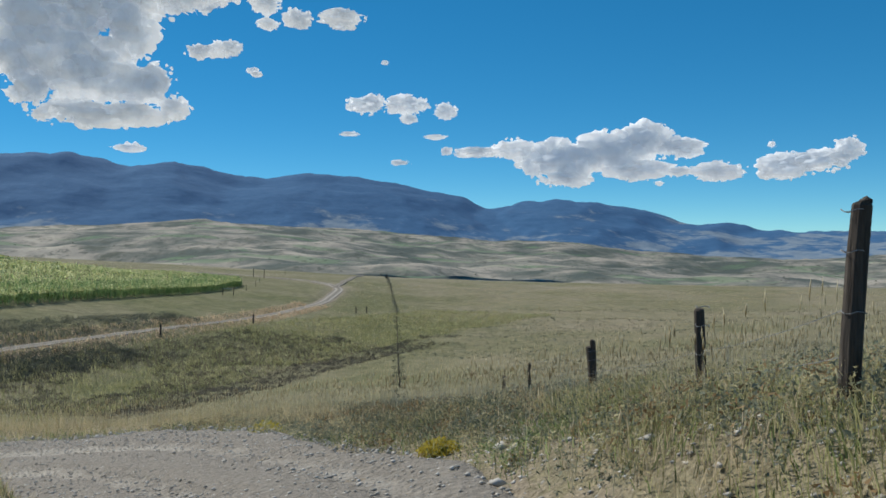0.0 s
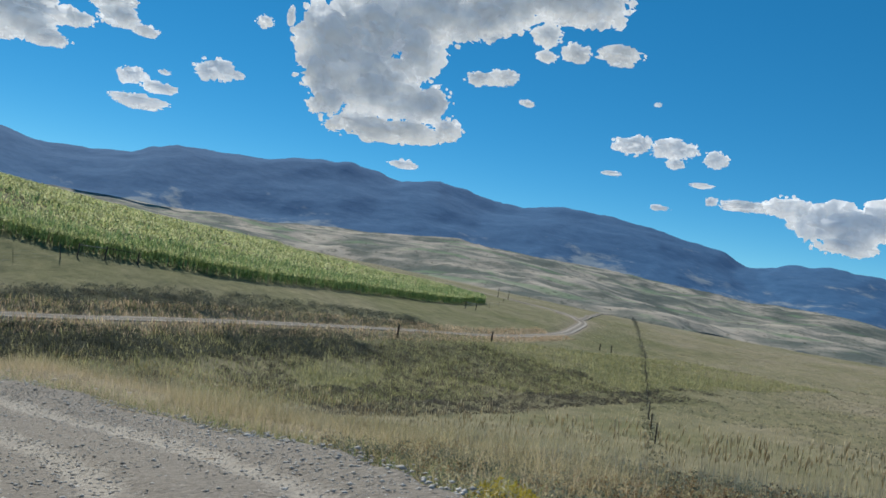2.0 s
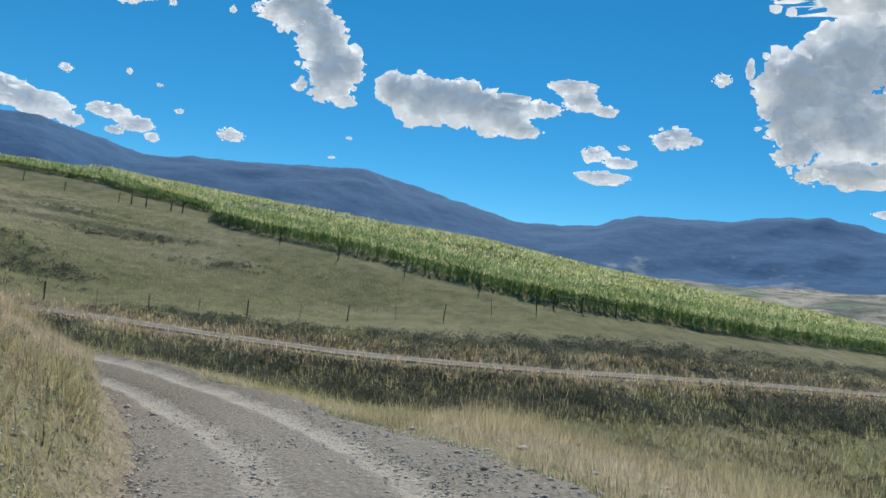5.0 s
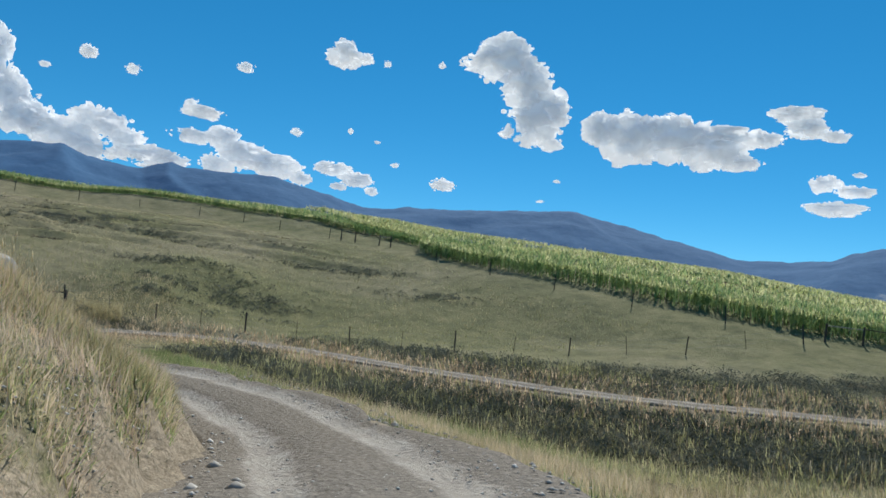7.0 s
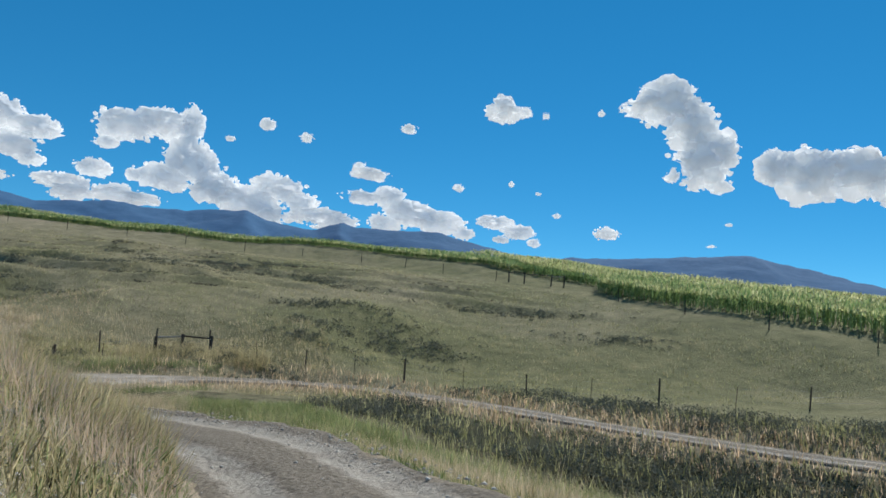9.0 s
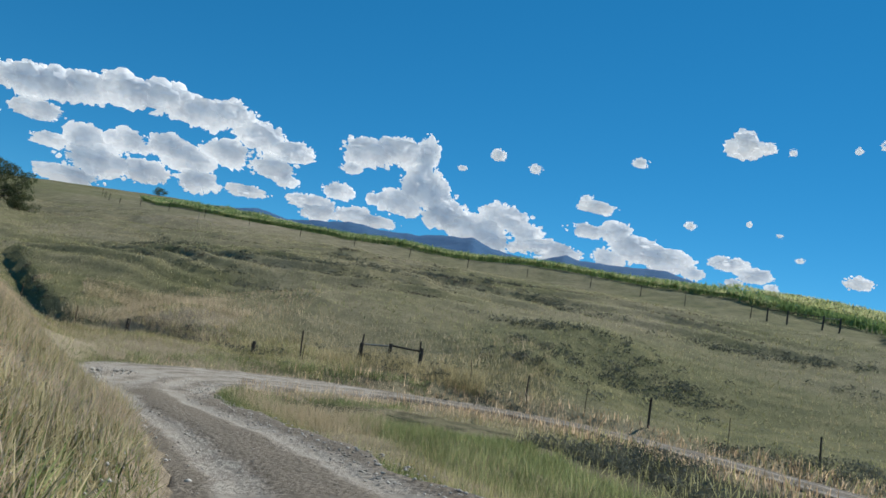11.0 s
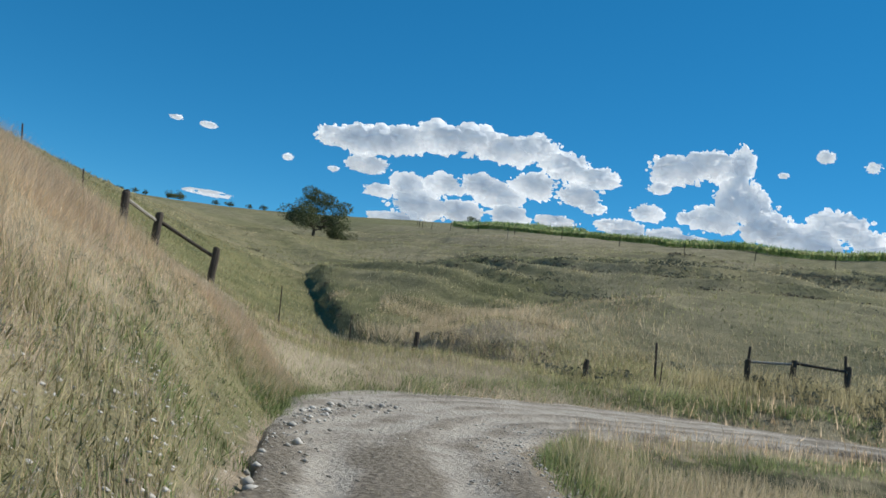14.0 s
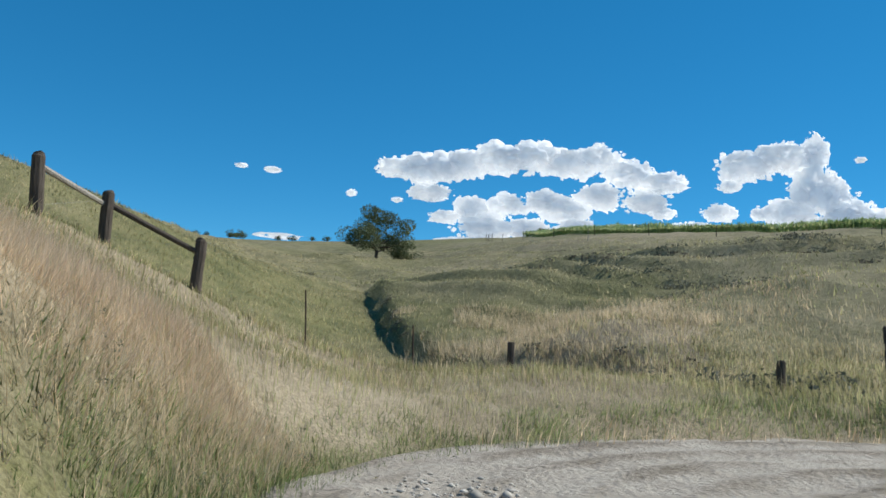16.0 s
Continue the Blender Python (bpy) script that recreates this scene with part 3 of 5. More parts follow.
def build_road(line, half, name, label, strength=1.0):
    t = np.gradient(line[:, :2], axis=0)
    t /= np.hypot(*t.T)[:, None]
    across = np.linspace(-1, 1, 37)
    n, k = len(line), len(across)
    jitter = 1 + 0.16 * waves(line[:, 0], line[:, 1], 2.2, 9, 3)
    wide_road = half + 0 * line[:, 0]
    half = (half * jitter)[:, None]
    on_hill = np.where(wide_road > 1.8, 1.0, 0.0)
    wider = (on_hill * shoulder(line[:, 2]))[:, None]
    half = np.where(across[None, :] < 0, half + wider, half - (on_hill * inner(line[:, 0]))[:, None] + swing(line[:, 0], line[:, 1])[:, None])
    off = across[None, :] * half
    x = line[:, :1] - t[:, 1:] * off
    y = line[:, 1:2] + t[:, :1] * off
    a = np.abs(off)
    middle = np.interp(line[:, 0], [-52, -46, -40, -33, -25, -14, -5, 0], [0, -0.3, -0.45, -0.45, -0.2, -0.4, -0.3, 0])[:, None] * (wide_road > 1.8)[:, None]
    axle = np.abs(off - middle)
    wander = 0.14 * waves(line[:, 0], line[:, 1], 9.0, 12, 2)[:, None]
    gauge = 0.77 * np.minimum(half / 2.1, 1) ** 0.4
    rut = np.exp(-((axle + wander * np.sign(off - middle) - gauge) / 0.25) ** 2)
    # where the road bends hard, wheels have spread over its whole width
    spread = smooth(10, 4.5, np.hypot(line[:, 0] + 60, line[:, 1] - 13))[:, None]
    tracks = 0.5 + 0.5 * np.sin(off * 7.5 + 2.0 * waves(line[:, 0], line[:, 1], 4.0, 14, 2)[:, None])
    rut = rut * (1 - spread) + spread * (0.32 + 0.5 * tracks + 0.2 * waves(x, y, 1.3, 57, 2))
    z = line[:, 2:] - off * (camber(line[:, 2]) * on_hill)[:, None] + 0.02 - 0.06 * rut + 0.03 * np.exp(-(off / 0.4) ** 2) - 0.3 * smooth(half * 0.82, half * 1.02, a) + waves(x, y, 0.9, 13, 2) * 0.02
    ob = mesh_object(name, np.c_[x.ravel(), y.ravel(), z.ravel()], grid_faces(n, k), ROAD)
    worn = np.clip((rut + 0.12) * strength * (1 - 0.55 * smooth(-10, -3, line[:, 0]) * on_hill)[:, None], 0, 1)
    colour_attribute(ob, "worn", np.c_[worn.ravel(), np.repeat(smooth(-19, -28, line[:, 0]), k), np.zeros(n * k)])
    tagged(ob, label, "road", kind="structure")


SKYLINE_AZ = [-60, -40, -30, -26, -22, -20, -17, -14.6, -11, -8, -5.5, -4.9, -3, -1.4, 3.5, 7.3, 9.7, 14, 18.7, 21.6, 25, 29, 31, 37.2, 39, 40, 42.5, 45.8, 51.5, 57, 62, 66, 72, 78.4, 84.3, 85.3, 87.2, 90.6, 92.2, 97, 100, 105.6, 107.6, 111, 114, 118, 125, 150]
SKYLINE_EL = [0.6, 0.5, 0.4, 0.4, 0.5, 1.0, 1.0, 1.8, 2.6, 2.75, 2.6, 2.3, 2.3, 3.0, 4.0, 4.5, 4.7, 4.3, 5.3, 5.0, 5.8, 5.4, 5.1, 5.0, 4.6, 4.1, 3.8, 3.8, 5.2, 6.3, 6.1, 5.9, 5.4, 7.0, 6.8, 7.15, 6.5, 6.7, 7.3, 6.8, 7.0, 6.4, 6.7, 6.2, 5.5, 4.5, 4.2, 4]


def build_mountains():
    az = np.linspace(-60, 150, 900)
    r = np.linspace(2500, 4700, 60)
    ga, gr = np.meshgrid(az, r, indexing="ij")
    x, y = -np.sin(np.radians(ga)) * gr, np.cos(np.radians(ga)) * gr
    drift = 2.2 * waves(x, y, 700, 24, 3) * (1 - smooth(3300, 3900, gr))
    ridge = np.interp(ga + drift, SKYLINE_AZ, SKYLINE_EL)
    top = np.tan(np.radians(ridge)) * 3900 + waves(x * 0 + ga * 60, y * 0, 130, 21, 5, 0.62) * 8 * smooth(3500, 3900, gr)
    up = smooth(2550, 3900, gr) ** 0.85
    foot = far_land(x, y) - 40
    spurs = np.abs(waves(x, y, 560, 22, 4, 0.5))
    z = foot + (top - foot) * up - spurs * 38 * up * (1 - smooth(3500, 3850, gr)) * (top - foot) / 350
    z = np.where(gr > 3900, top + (foot - top) * smooth(3900, 4900, gr), z)
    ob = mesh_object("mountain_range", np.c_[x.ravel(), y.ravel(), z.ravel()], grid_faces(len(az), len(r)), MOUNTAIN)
    tagged(ob, "forested mountain range behind the foothills, tinted blue-grey for haze", "mountains", kind="structure")


build_ground()
WHOLE_ROAD = dense(np.concatenate([UPPER[:-1:5], LOWER[::5]]), 0.3)
WIDTHS = 2.1 + (1.25 - 2.1) * smooth(len(WHOLE_ROAD) * 0.335, len(WHOLE_ROAD) * 0.375, np.arange(len(WHOLE_ROAD)))
build_road(WHOLE_ROAD, WIDTHS, "road", "rutted pale dirt road with a gravelly crown")
BRANCH = dense([(-25.2, 183, 0), (-26.0, 205, 0), (-27.5, 240, 0), (-29.5, 285, 0)], 0.8)
BRANCH[:, 2] = land(BRANCH[:, 0], BRANCH[:, 1]) + 0.12
build_road(BRANCH, np.full(len(BRANCH), 1.0), "track", "pale two-rut track leading on across the meadow", 0.6)
build_mountains()


# ---- clouds: where they are seen from, how far off, and their azimuth, elevation, half width and half height in degrees ----
CLOUDS = {
    "bank": ((-3, 9, -1), 1000, [(28.1, 14.4, 2.25, 2.04), (24.6, 15.7, 3.68, 2.45), (20.6, 16.9, 3.27, 2.04), (17.3, 16.9, 2.04, 1.43), (15.9, 17.8, 2.45, 1.64), (12.0, 18.8, 2.86, 1.43), (9.0, 18.8, 2.04, 1.64), (28.5, 12.0, 1.64, 1.64), (25.4, 12.8, 3.27, 2.45), (21.8, 14.1, 2.04, 2.04), (27.4, 10.1, 1.64, 1.64), (23.4, 10.7, 3.68, 1.64), (20.1, 10.7, 1.64, 1.43), (24.7, 8.5, 2.86, 0.90), (21.4, 8.6, 2.45, 0.82), (18.8, 9.1, 1.23, 0.82), (20.3, 19.9, 9.00, 2.04)]),
    "bits": ((-3, 9, -1), 1000, [(12.5, 16.5, 1.02, 0.82), (10.2, 15.6, 1.02, 0.74), (7.2, 15.6, 1.64, 0.53), (16.8, 13.0, 1.15, 0.49), (15.2, 13.3, 1.02, 0.61), (12.3, 15.1, 0.82, 0.41), (13.2, 11.7, 0.41, 0.20), (32.6, 14.4, 0.65, 0.41), (30.9, 15.1, 0.29, 0.74)]),
    "small": ((-0, -0, 1), 4720, [(5.5, 9.6, 1.55, 0.70), (2.6, 9.6, 1.64, 0.61), (-0.2, 9.1, 0.90, 0.57), (2.4, 8.6, 0.74, 0.37), (6.7, 7.5, 0.82, 0.16), (0.6, 7.3, 0.82, 0.16), (3.1, 5.5, 0.70, 0.20), (21.6, 6.2, 1.06, 0.29), (13.5, 11.7, 0.41, 0.20), (4.2, 12.5, 0.29, 0.16)]),
    "long": ((-0, -0, 1), 4720, [(-2.3, 6.2, 1.84, 0.37), (-5.1, 6.4, 1.43, 0.74), (-8.3, 5.5, 2.86, 1.43), (-8.7, 4.3, 2.04, 0.74), (-11.9, 6.0, 2.86, 1.43), (-14.2, 6.8, 1.84, 1.23), (-16.5, 6.2, 1.84, 0.74), (-13.8, 4.8, 2.45, 0.74), (-0.2, 6.3, 0.41, 0.33)]),
    "east": ((-0, -0, 1), 4720, [(-16.5, 4.6, 1.15, 0.33), (-19.1, 4.5, 1.84, 0.61), (-23.3, 4.7, 1.84, 0.90), (-25.4, 5.0, 2.04, 0.74), (-27.0, 5.6, 1.02, 0.82), (-22.5, 6.2, 0.33, 0.25), (-15.2, 3.8, 0.33, 0.16)]),
    "pair": ((-3, 9, -1), 4720, [(35.5, 10.5, 1.31, 0.82), (34.0, 10.4, 0.49, 0.25), (40.7, 9.1, 1.02, 0.53), (38.9, 8.6, 1.23, 0.37), (40.1, 7.5, 1.84, 0.45), (38.7, 9.7, 0.41, 0.16)]),
    "pillar": ((-17, 20, -4), 3000, [(64.2, 16.6, 1.84, 0.61), (62.6, 16.7, 2.25, 1.64), (61.2, 15.3, 1.84, 1.64), (59.9, 13.8, 1.84, 1.23), (60.6, 12.5, 2.04, 1.43), (58.8, 13.4, 1.02, 1.02), (59.2, 11.2, 1.02, 0.49), (62.0, 11.8, 0.82, 0.41)]),
    "broad": ((-17, 20, -4), 3000, [(55.7, 12.4, 1.23, 1.23), (53.3, 11.9, 2.45, 1.84), (50.6, 12.0, 2.45, 1.43), (47.9, 11.3, 2.45, 1.43), (46.5, 12.1, 2.04, 0.82), (44.3, 12.0, 1.02, 0.49), (46.0, 10.4, 1.43, 0.49), (42.6, 13.6, 1.64, 0.49), (41.9, 12.7, 1.43, 0.61), (40.2, 12.2, 0.82, 0.37)]),
    "flecks": ((-17, 20, -4), 3000, [(74.4, 16.1, 1.31, 0.90), (72.9, 16.0, 0.49, 0.41), (71.4, 15.8, 0.33, 0.25), (88.7, 13.0, 0.49, 0.37), (91.5, 13.6, 0.57, 0.41), (81.3, 14.3, 0.57, 0.33), (83.9, 10.9, 1.39, 0.41), (84.7, 11.4, 0.49, 0.33), (77.4, 10.4, 0.41, 0.29), (66.6, 7.7, 0.90, 0.45), (58.4, 8.6, 0.25, 0.12), (59.5, 7.1, 0.33, 0.12), (67.4, 16.1, 0.25, 0.20), (71.6, 10.3, 0.25, 0.12), (70.2, 8.8, 0.33, 0.16), (73.6, 10.9, 0.20, 0.20), (94.0, 12.3, 0.33, 0.20)]),
    "chain": ((-17, 20, -4), 4720, [(96.0, 10.2, 1.23, 1.64), (94.6, 8.7, 2.04, 1.02), (92.5, 8.0, 2.45, 1.02), (90.8, 7.4, 1.64, 0.74), (90.3, 9.3, 1.84, 1.02), (88.8, 8.4, 1.23, 0.82), (87.3, 7.5, 2.04, 0.74), (85.4, 7.4, 1.02, 0.41), (84.5, 9.2, 1.64, 0.49), (82.4, 9.3, 1.23, 0.82), (81.0, 8.3, 2.04, 0.90), (78.6, 7.8, 1.84, 0.82), (76.9, 7.2, 0.82, 0.49), (82.8, 7.5, 1.23, 0.74), (74.6, 8.1, 1.43, 0.49), (72.9, 7.5, 1.23, 0.49), (74.1, 6.9, 0.61, 0.25), (71.7, 6.8, 0.49, 0.33)]),
    "heap": ((-31, 23, -5), 4720, [(101.1, 12.3, 2.04, 1.02), (98.7, 12.8, 2.04, 1.02), (96.8, 12.9, 0.90, 1.43), (96.7, 10.6, 1.64, 1.64), (95.3, 9.8, 1.23, 1.02), (98.1, 9.2, 1.64, 1.02), (102.8, 9.2, 1.15, 0.61), (102.1, 11.0, 0.82, 0.41), (100.1, 9.1, 0.61, 0.49), (103.9, 7.6, 1.64, 0.82), (101.1, 7.7, 1.64, 0.61), (104.8, 8.0, 1.02, 0.61), (99.5, 7.5, 1.64, 0.41)]),
    "arch": ((-42, 20, -6), 4720, [(125.6, 11.9, 1.64, 0.74), (123.4, 11.9, 2.04, 1.15), (120.9, 12.3, 1.84, 1.02), (118.1, 12.9, 2.04, 1.02), (115.6, 12.9, 2.04, 1.15), (113.0, 12.6, 1.84, 1.02), (111.0, 12.9, 1.64, 1.02), (108.8, 11.9, 1.84, 1.02), (106.6, 11.3, 1.64, 0.82), (123.1, 10.3, 1.64, 0.61), (120.1, 9.2, 1.23, 1.02), (122.0, 8.6, 1.23, 0.49), (117.2, 9.6, 1.64, 0.82), (114.7, 9.9, 1.64, 0.74), (113.4, 9.3, 1.84, 0.82), (110.6, 10.3, 2.04, 0.90), (107.7, 10.0, 1.84, 0.82), (119.0, 7.9, 2.45, 1.02), (116.1, 7.9, 1.64, 0.82), (112.4, 8.0, 1.64, 0.82), (120.5, 6.6, 2.04, 0.61), (109.1, 8.0, 1.64, 0.41), (106.4, 9.3, 0.82, 0.61), (104.6, 8.1, 1.64, 0.49)]),
    "wisps": ((-42, 20, -6), 3000, [(134.5, 11.1, 0.61, 0.20), (128.8, 9.9, 0.41, 0.25), (133.8, 6.5, 1.7, 0.13), (136.7, 11.2, 0.49, 0.16), (125.5, 9.6, 0.41, 0.20)]),
}


def puff_template(level):
    bm = bmesh.new()
    bmesh.ops.create_icosphere(bm, subdivisions=level, radius=1)
    v = np.array([q.co[:] for q in bm.verts])
    f = np.array([[q.index for q in face.verts] for face in bm.faces])
    bm.free()
    return v, f


PUFFS = {level: puff_template(level) for level in (1, 2, 3, 4)}


def build_cloud(eye, far, blobs, seed):
    """One mesh of billows: a lumpy core for each swelling, smaller heads over it, densest at the heart."""
    rng = np.random.default_rng(seed)
    shapes = [PUFFS[4], PUFFS[3], PUFFS[2], PUFFS[1]]
    verts, faces, depth_at, n = [], [], [], 0
    k = radians(1) * far
    for az, el, w, h in blobs:
        right = np.array((math.cos(radians(az)), math.sin(radians(az)), 0))
        out = np.array(toward(az, 0))
        up = np.array((0, 0, 1.0))
        centre = np.array(Vector(eye) + toward(az, el) * far)
        grains = [(0, 0, 1.0, 0 if w * h > 0.5 else 1)]
        for _ in range(int(np.clip(9 + 7 * w * h, 9, 60))):
            a, r = rng.uniform(0, 2 * np.pi), rng.uniform(0.1, 1.0) ** 0.6
            grains.append((np.cos(a) * r, np.sin(a) * r, rng.uniform(0.16, 0.42), 2))
        for _ in range(int(np.clip(10 + 6 * w, 10, 26))):
            a, r = rng.uniform(0, 2 * np.pi), rng.uniform(1.0, 1.4)
            grains.append((np.cos(a) * r, np.sin(a) * r, rng.uniform(0.05, 0.13), 3))
        for number, (dx, dy, size, level) in enumerate(grains):
            v, f = shapes[level]
            core = number == 0
            d = 1 + 0.30 * lump(v * 2.1 + rng.uniform(-50, 50, 3)) + 0.20 * lump(v * 4.7 + rng.uniform(-50, 50, 3)) + 0.13 * lump(v * 10 + rng.uniform(-50, 50, 3)) + 0.07 * lump(v * 21 + rng.uniform(-50, 50, 3))
            q = v * d[:, None]
            if core:
                rx, ry = w * k * 0.94, h * k * 0.9
            else:
                rx = min(w, 1.8 * h) * k * size
                ry = min(rx * rng.uniform(0.7, 0.95), h * k * 0.7)
            depth = min(rx, 0.034 * far) * (1.0 if core else 1.3)
            c = (dx * w * 0.8 * k, rng.uniform(-0.8, 0.1) * 0.008 * far if not core else 0.0, dy * h * 0.8 * k)
            px, py, pz = c[0] + q[:, 0] * rx, c[1] + q[:, 1] * depth, c[2] + q[:, 2] * ry
            # billows thin out to lace towards the edge: faces are left out where little vapour is
            heart = 1 - np.hypot(px / (w * k * 1.15), pz / (h * k * 1.15))
            own = 1 - np.hypot(q[:, 0], q[:, 2])
            body = np.clip(heart * 0.75 + own * 0.35 + 0.12, 0, 1)
            at = np.c_[az - px / k, el + pz / k, np.full(len(px), seed * 3.7)]
            lace = 0.5 * lump(at * 1.1) + 0.3 * lump(at * 2.6) + 0.24 * lump(at * 6.0) + 0.16 * lump(at * 13.0)
            f = f[(lace * 0.85 + body * 0.8)[f].mean(1) > (0.2 if level < 3 else -0.1)]
            ax, ay = az - px / k, el + pz / k
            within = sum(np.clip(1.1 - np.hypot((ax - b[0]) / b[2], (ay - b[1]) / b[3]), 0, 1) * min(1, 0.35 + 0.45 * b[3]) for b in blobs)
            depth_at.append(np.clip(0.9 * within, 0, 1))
            verts.append(centre + px[:, None] * right + py[:, None] * out + pz[:, None] * up)
            faces.append(f + n)
            n += len(v)
    ob = mesh_object("cloud", np.concatenate(verts), np.concatenate(faces), CLOUD)
    # sets how strongly each part of the cloud emits its painted light
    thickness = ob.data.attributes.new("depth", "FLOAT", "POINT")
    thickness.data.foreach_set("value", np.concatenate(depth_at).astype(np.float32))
    tagged(ob, "white cumulus cloud with grey shaded underside in blue sky", "cloud", group="clouds in the sky")


def lump(p):
    """Smooth value noise in space."""
    i = np.floor(p)
    f = p - i
    f = f * f * (3 - 2 * f)
    out = 0
    for a in (0, 1):
        for b in (0, 1):
            for c in (0, 1):
                h = np.sin((i[:, 0] + a) * 127.1 + (i[:, 1] + b) * 311.7 + (i[:, 2] + c) * 74.7) * 43758.5453
                h = (h - np.floor(h)) * 2 - 1
                out = out + h * np.where(a, f[:, 0], 1 - f[:, 0]) * np.where(b, f[:, 1], 1 - f[:, 1]) * np.where(c, f[:, 2], 1 - f[:, 2])
    return out


def separate(blobs):
    """Groups of blobs that touch."""
    groups = []
    for b in blobs:
        near = [g for g in groups if any(abs(b[0] - c[0]) < (b[2] + c[2]) * 0.9 and abs(b[1] - c[1]) < (b[3] + c[3]) * 0.9 for c in g)]
        groups = [g for g in groups if g not in near] + [sum(near, []) + [b]]
    return groups


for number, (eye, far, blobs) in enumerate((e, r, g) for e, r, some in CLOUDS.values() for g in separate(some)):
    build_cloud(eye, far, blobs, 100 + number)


# ---- builders of things ----
def thing(name, at, label, category, group=""):
    ob = new(name)
    ob.empty_display_size = 0.2
    ob.location = at
    return tagged(ob, label, category, group)


def height(x, y):
    return float(land(x, y)[0])


def part(name, mesh, mat, parent, m=Matrix.Identity(4), label=""):
    if not mesh.materials:
        mesh.materials.append(mat)
    ob = new(name, mesh)
    ob.parent = parent
    ob.matrix_basis = m
    if label:
        ob["label"] = label
    return ob


def tube(points, radii, sides=8, name="tube", cap=True, rough=0.0, seed=0):
    """A tapered, slightly uneven tube through points."""
    rng = np.random.default_rng(seed)
    pts = [Vector(p) for p in points]
    verts, faces = [], []
    for i, p in enumerate(pts):
        d = (pts[min(i + 1, len(pts) - 1)] - pts[max(i - 1, 0)]).normalized()
        a = d.orthogonal().normalized() if abs(d.z) < 0.98 else Vector((1, 0, 0))
        a = (a - d * a.dot(d)).normalized()
        b = d.cross(a)
        for k in range(sides):
            t = 2 * math.pi * k / sides
            r = radii[i] * (1 + rough * rng.uniform(-1, 1))
            verts.append(p + (a * math.cos(t) + b * math.sin(t)) * r)
    for i in range(len(pts) - 1):
        for k in range(sides):
            j = (k + 1) % sides
            faces.append((i * sides + k, i * sides + j, (i + 1) * sides + j, (i + 1) * sides + k))
    if cap:
        faces.append(tuple(range(sides))[::-1])
        faces.append(tuple((len(pts) - 1) * sides + k for k in range(sides)))
    me = bpy.data.meshes.new(name)
    me.from_pydata([tuple(v) for v in verts], [], faces)
    me.update()
    return me


def post_mesh(h, r, seed):
    """A weathered round post, a little crooked, with worn top edges."""
    rng = np.random.default_rng(seed)
    zs = [-0.5, 0, h * 0.35, h * 0.7, h - 0.03, h - 0.008, h]
    bend = np.cumsum(rng.uniform(-0.012, 0.012, (7, 2)), 0)
    pts = [(bend[i, 0], bend[i, 1], z) for i, z in enumerate(zs)]
    return tube(pts, [r * 1.05, r * 1.04, r, r * 0.98, r * 0.95, r * 0.88, r * 0.7], 10, "post", True, 0.06, seed)


POSTS = [post_mesh(1.25, 0.06, 1), post_mesh(1.15, 0.055, 2), post_mesh(1.3, 0.065, 3)]
STEEL_POST = tube([(0, 0, -0.4), (0.01, 0, 0.6), (0, 0.008, 1.3)], [0.02, 0.02, 0.018], 5, "steel_post")


def wire_mesh(a, b, sag=0.04):
    a, b = Vector(a), Vector(b)
    pts = [a.lerp(b, u) - Vector((0, 0, sag * 4 * u * (1 - u))) for u in np.linspace(0, 1, 7)]
    return tube(pts, [0.0028] * 7, 4, "wire")


def lean(x, y, z, tilt, toward_deg, turn=0.0):
    return Matrix.Translation((x, y, z)) @ Matrix.Rotation(radians(tilt), 4, Vector((-math.sin(radians(toward_deg)), math.cos(radians(toward_deg)), 0))) @ Matrix.Rotation(turn, 4, "Z")


def fence(spots, label, strands=(0.35, 0.65, 0.95, 1.15), steel_between=0, seed=0, wires=True, stout=0.7):
    """Posts at the spots, (x, y) or (x, y, height), with wires strung between; thin steel posts stand in between."""
    rng = np.random.default_rng(seed)
    x0, y0 = spots[0][:2]
    root = thing("wire_fence", (x0, y0, height(x0, y0)), label, "fence", "wire fences")
    base = Vector(root.location)
    places = []
    for i, s in enumerate(spots):
        z = height(s[0], s[1])
        k = (s[2] / 1.25) if len(s) > 2 else rng.uniform(0.9, 1.05)
        m = lean(s[0] - base.x, s[1] - base.y, z - base.z, rng.uniform(0, 5), rng.uniform(0, 360), rng.uniform(0, 6)) @ Matrix.Diagonal((stout, stout, k, 1))
        part("post", POSTS[i % 3], WOOD, root, m)
        if stout == 1.0:
            for h in (0.45, 0.75, 0.95):
                q = Vector((s[0], s[1], z + h * s[2])) - base
                part("wire", tube([q + Vector((0.068 * math.cos(a), 0.068 * math.sin(a), 0.01 * math.sin(3 * a))) for a in np.linspace(0, 6.5, 14)], [0.0035] * 14, 4, "wire"), WIRE, root)
        places.append((Vector((s[0], s[1], z)) - base, k))
    for (a, ka), (b, kb) in zip(places, places[1:]):
        for n in range(steel_between):
            u = (n + 1) / (steel_between + 1)
            p = a.lerp(b, u) + base
            part("steel_post", STEEL_POST, STEEL, root, lean(p.x - base.x, p.y - base.y, height(p.x, p.y) - base.z, rng.uniform(2, 9), rng.uniform(0, 360)) @ Matrix.Scale(0.9, 4))
        if wires:
            for h in strands:
                part("wire", wire_mesh(a + Vector((0, 0, h * ka)), b + Vector((0, 0, h * kb))), WIRE, root)
    return root


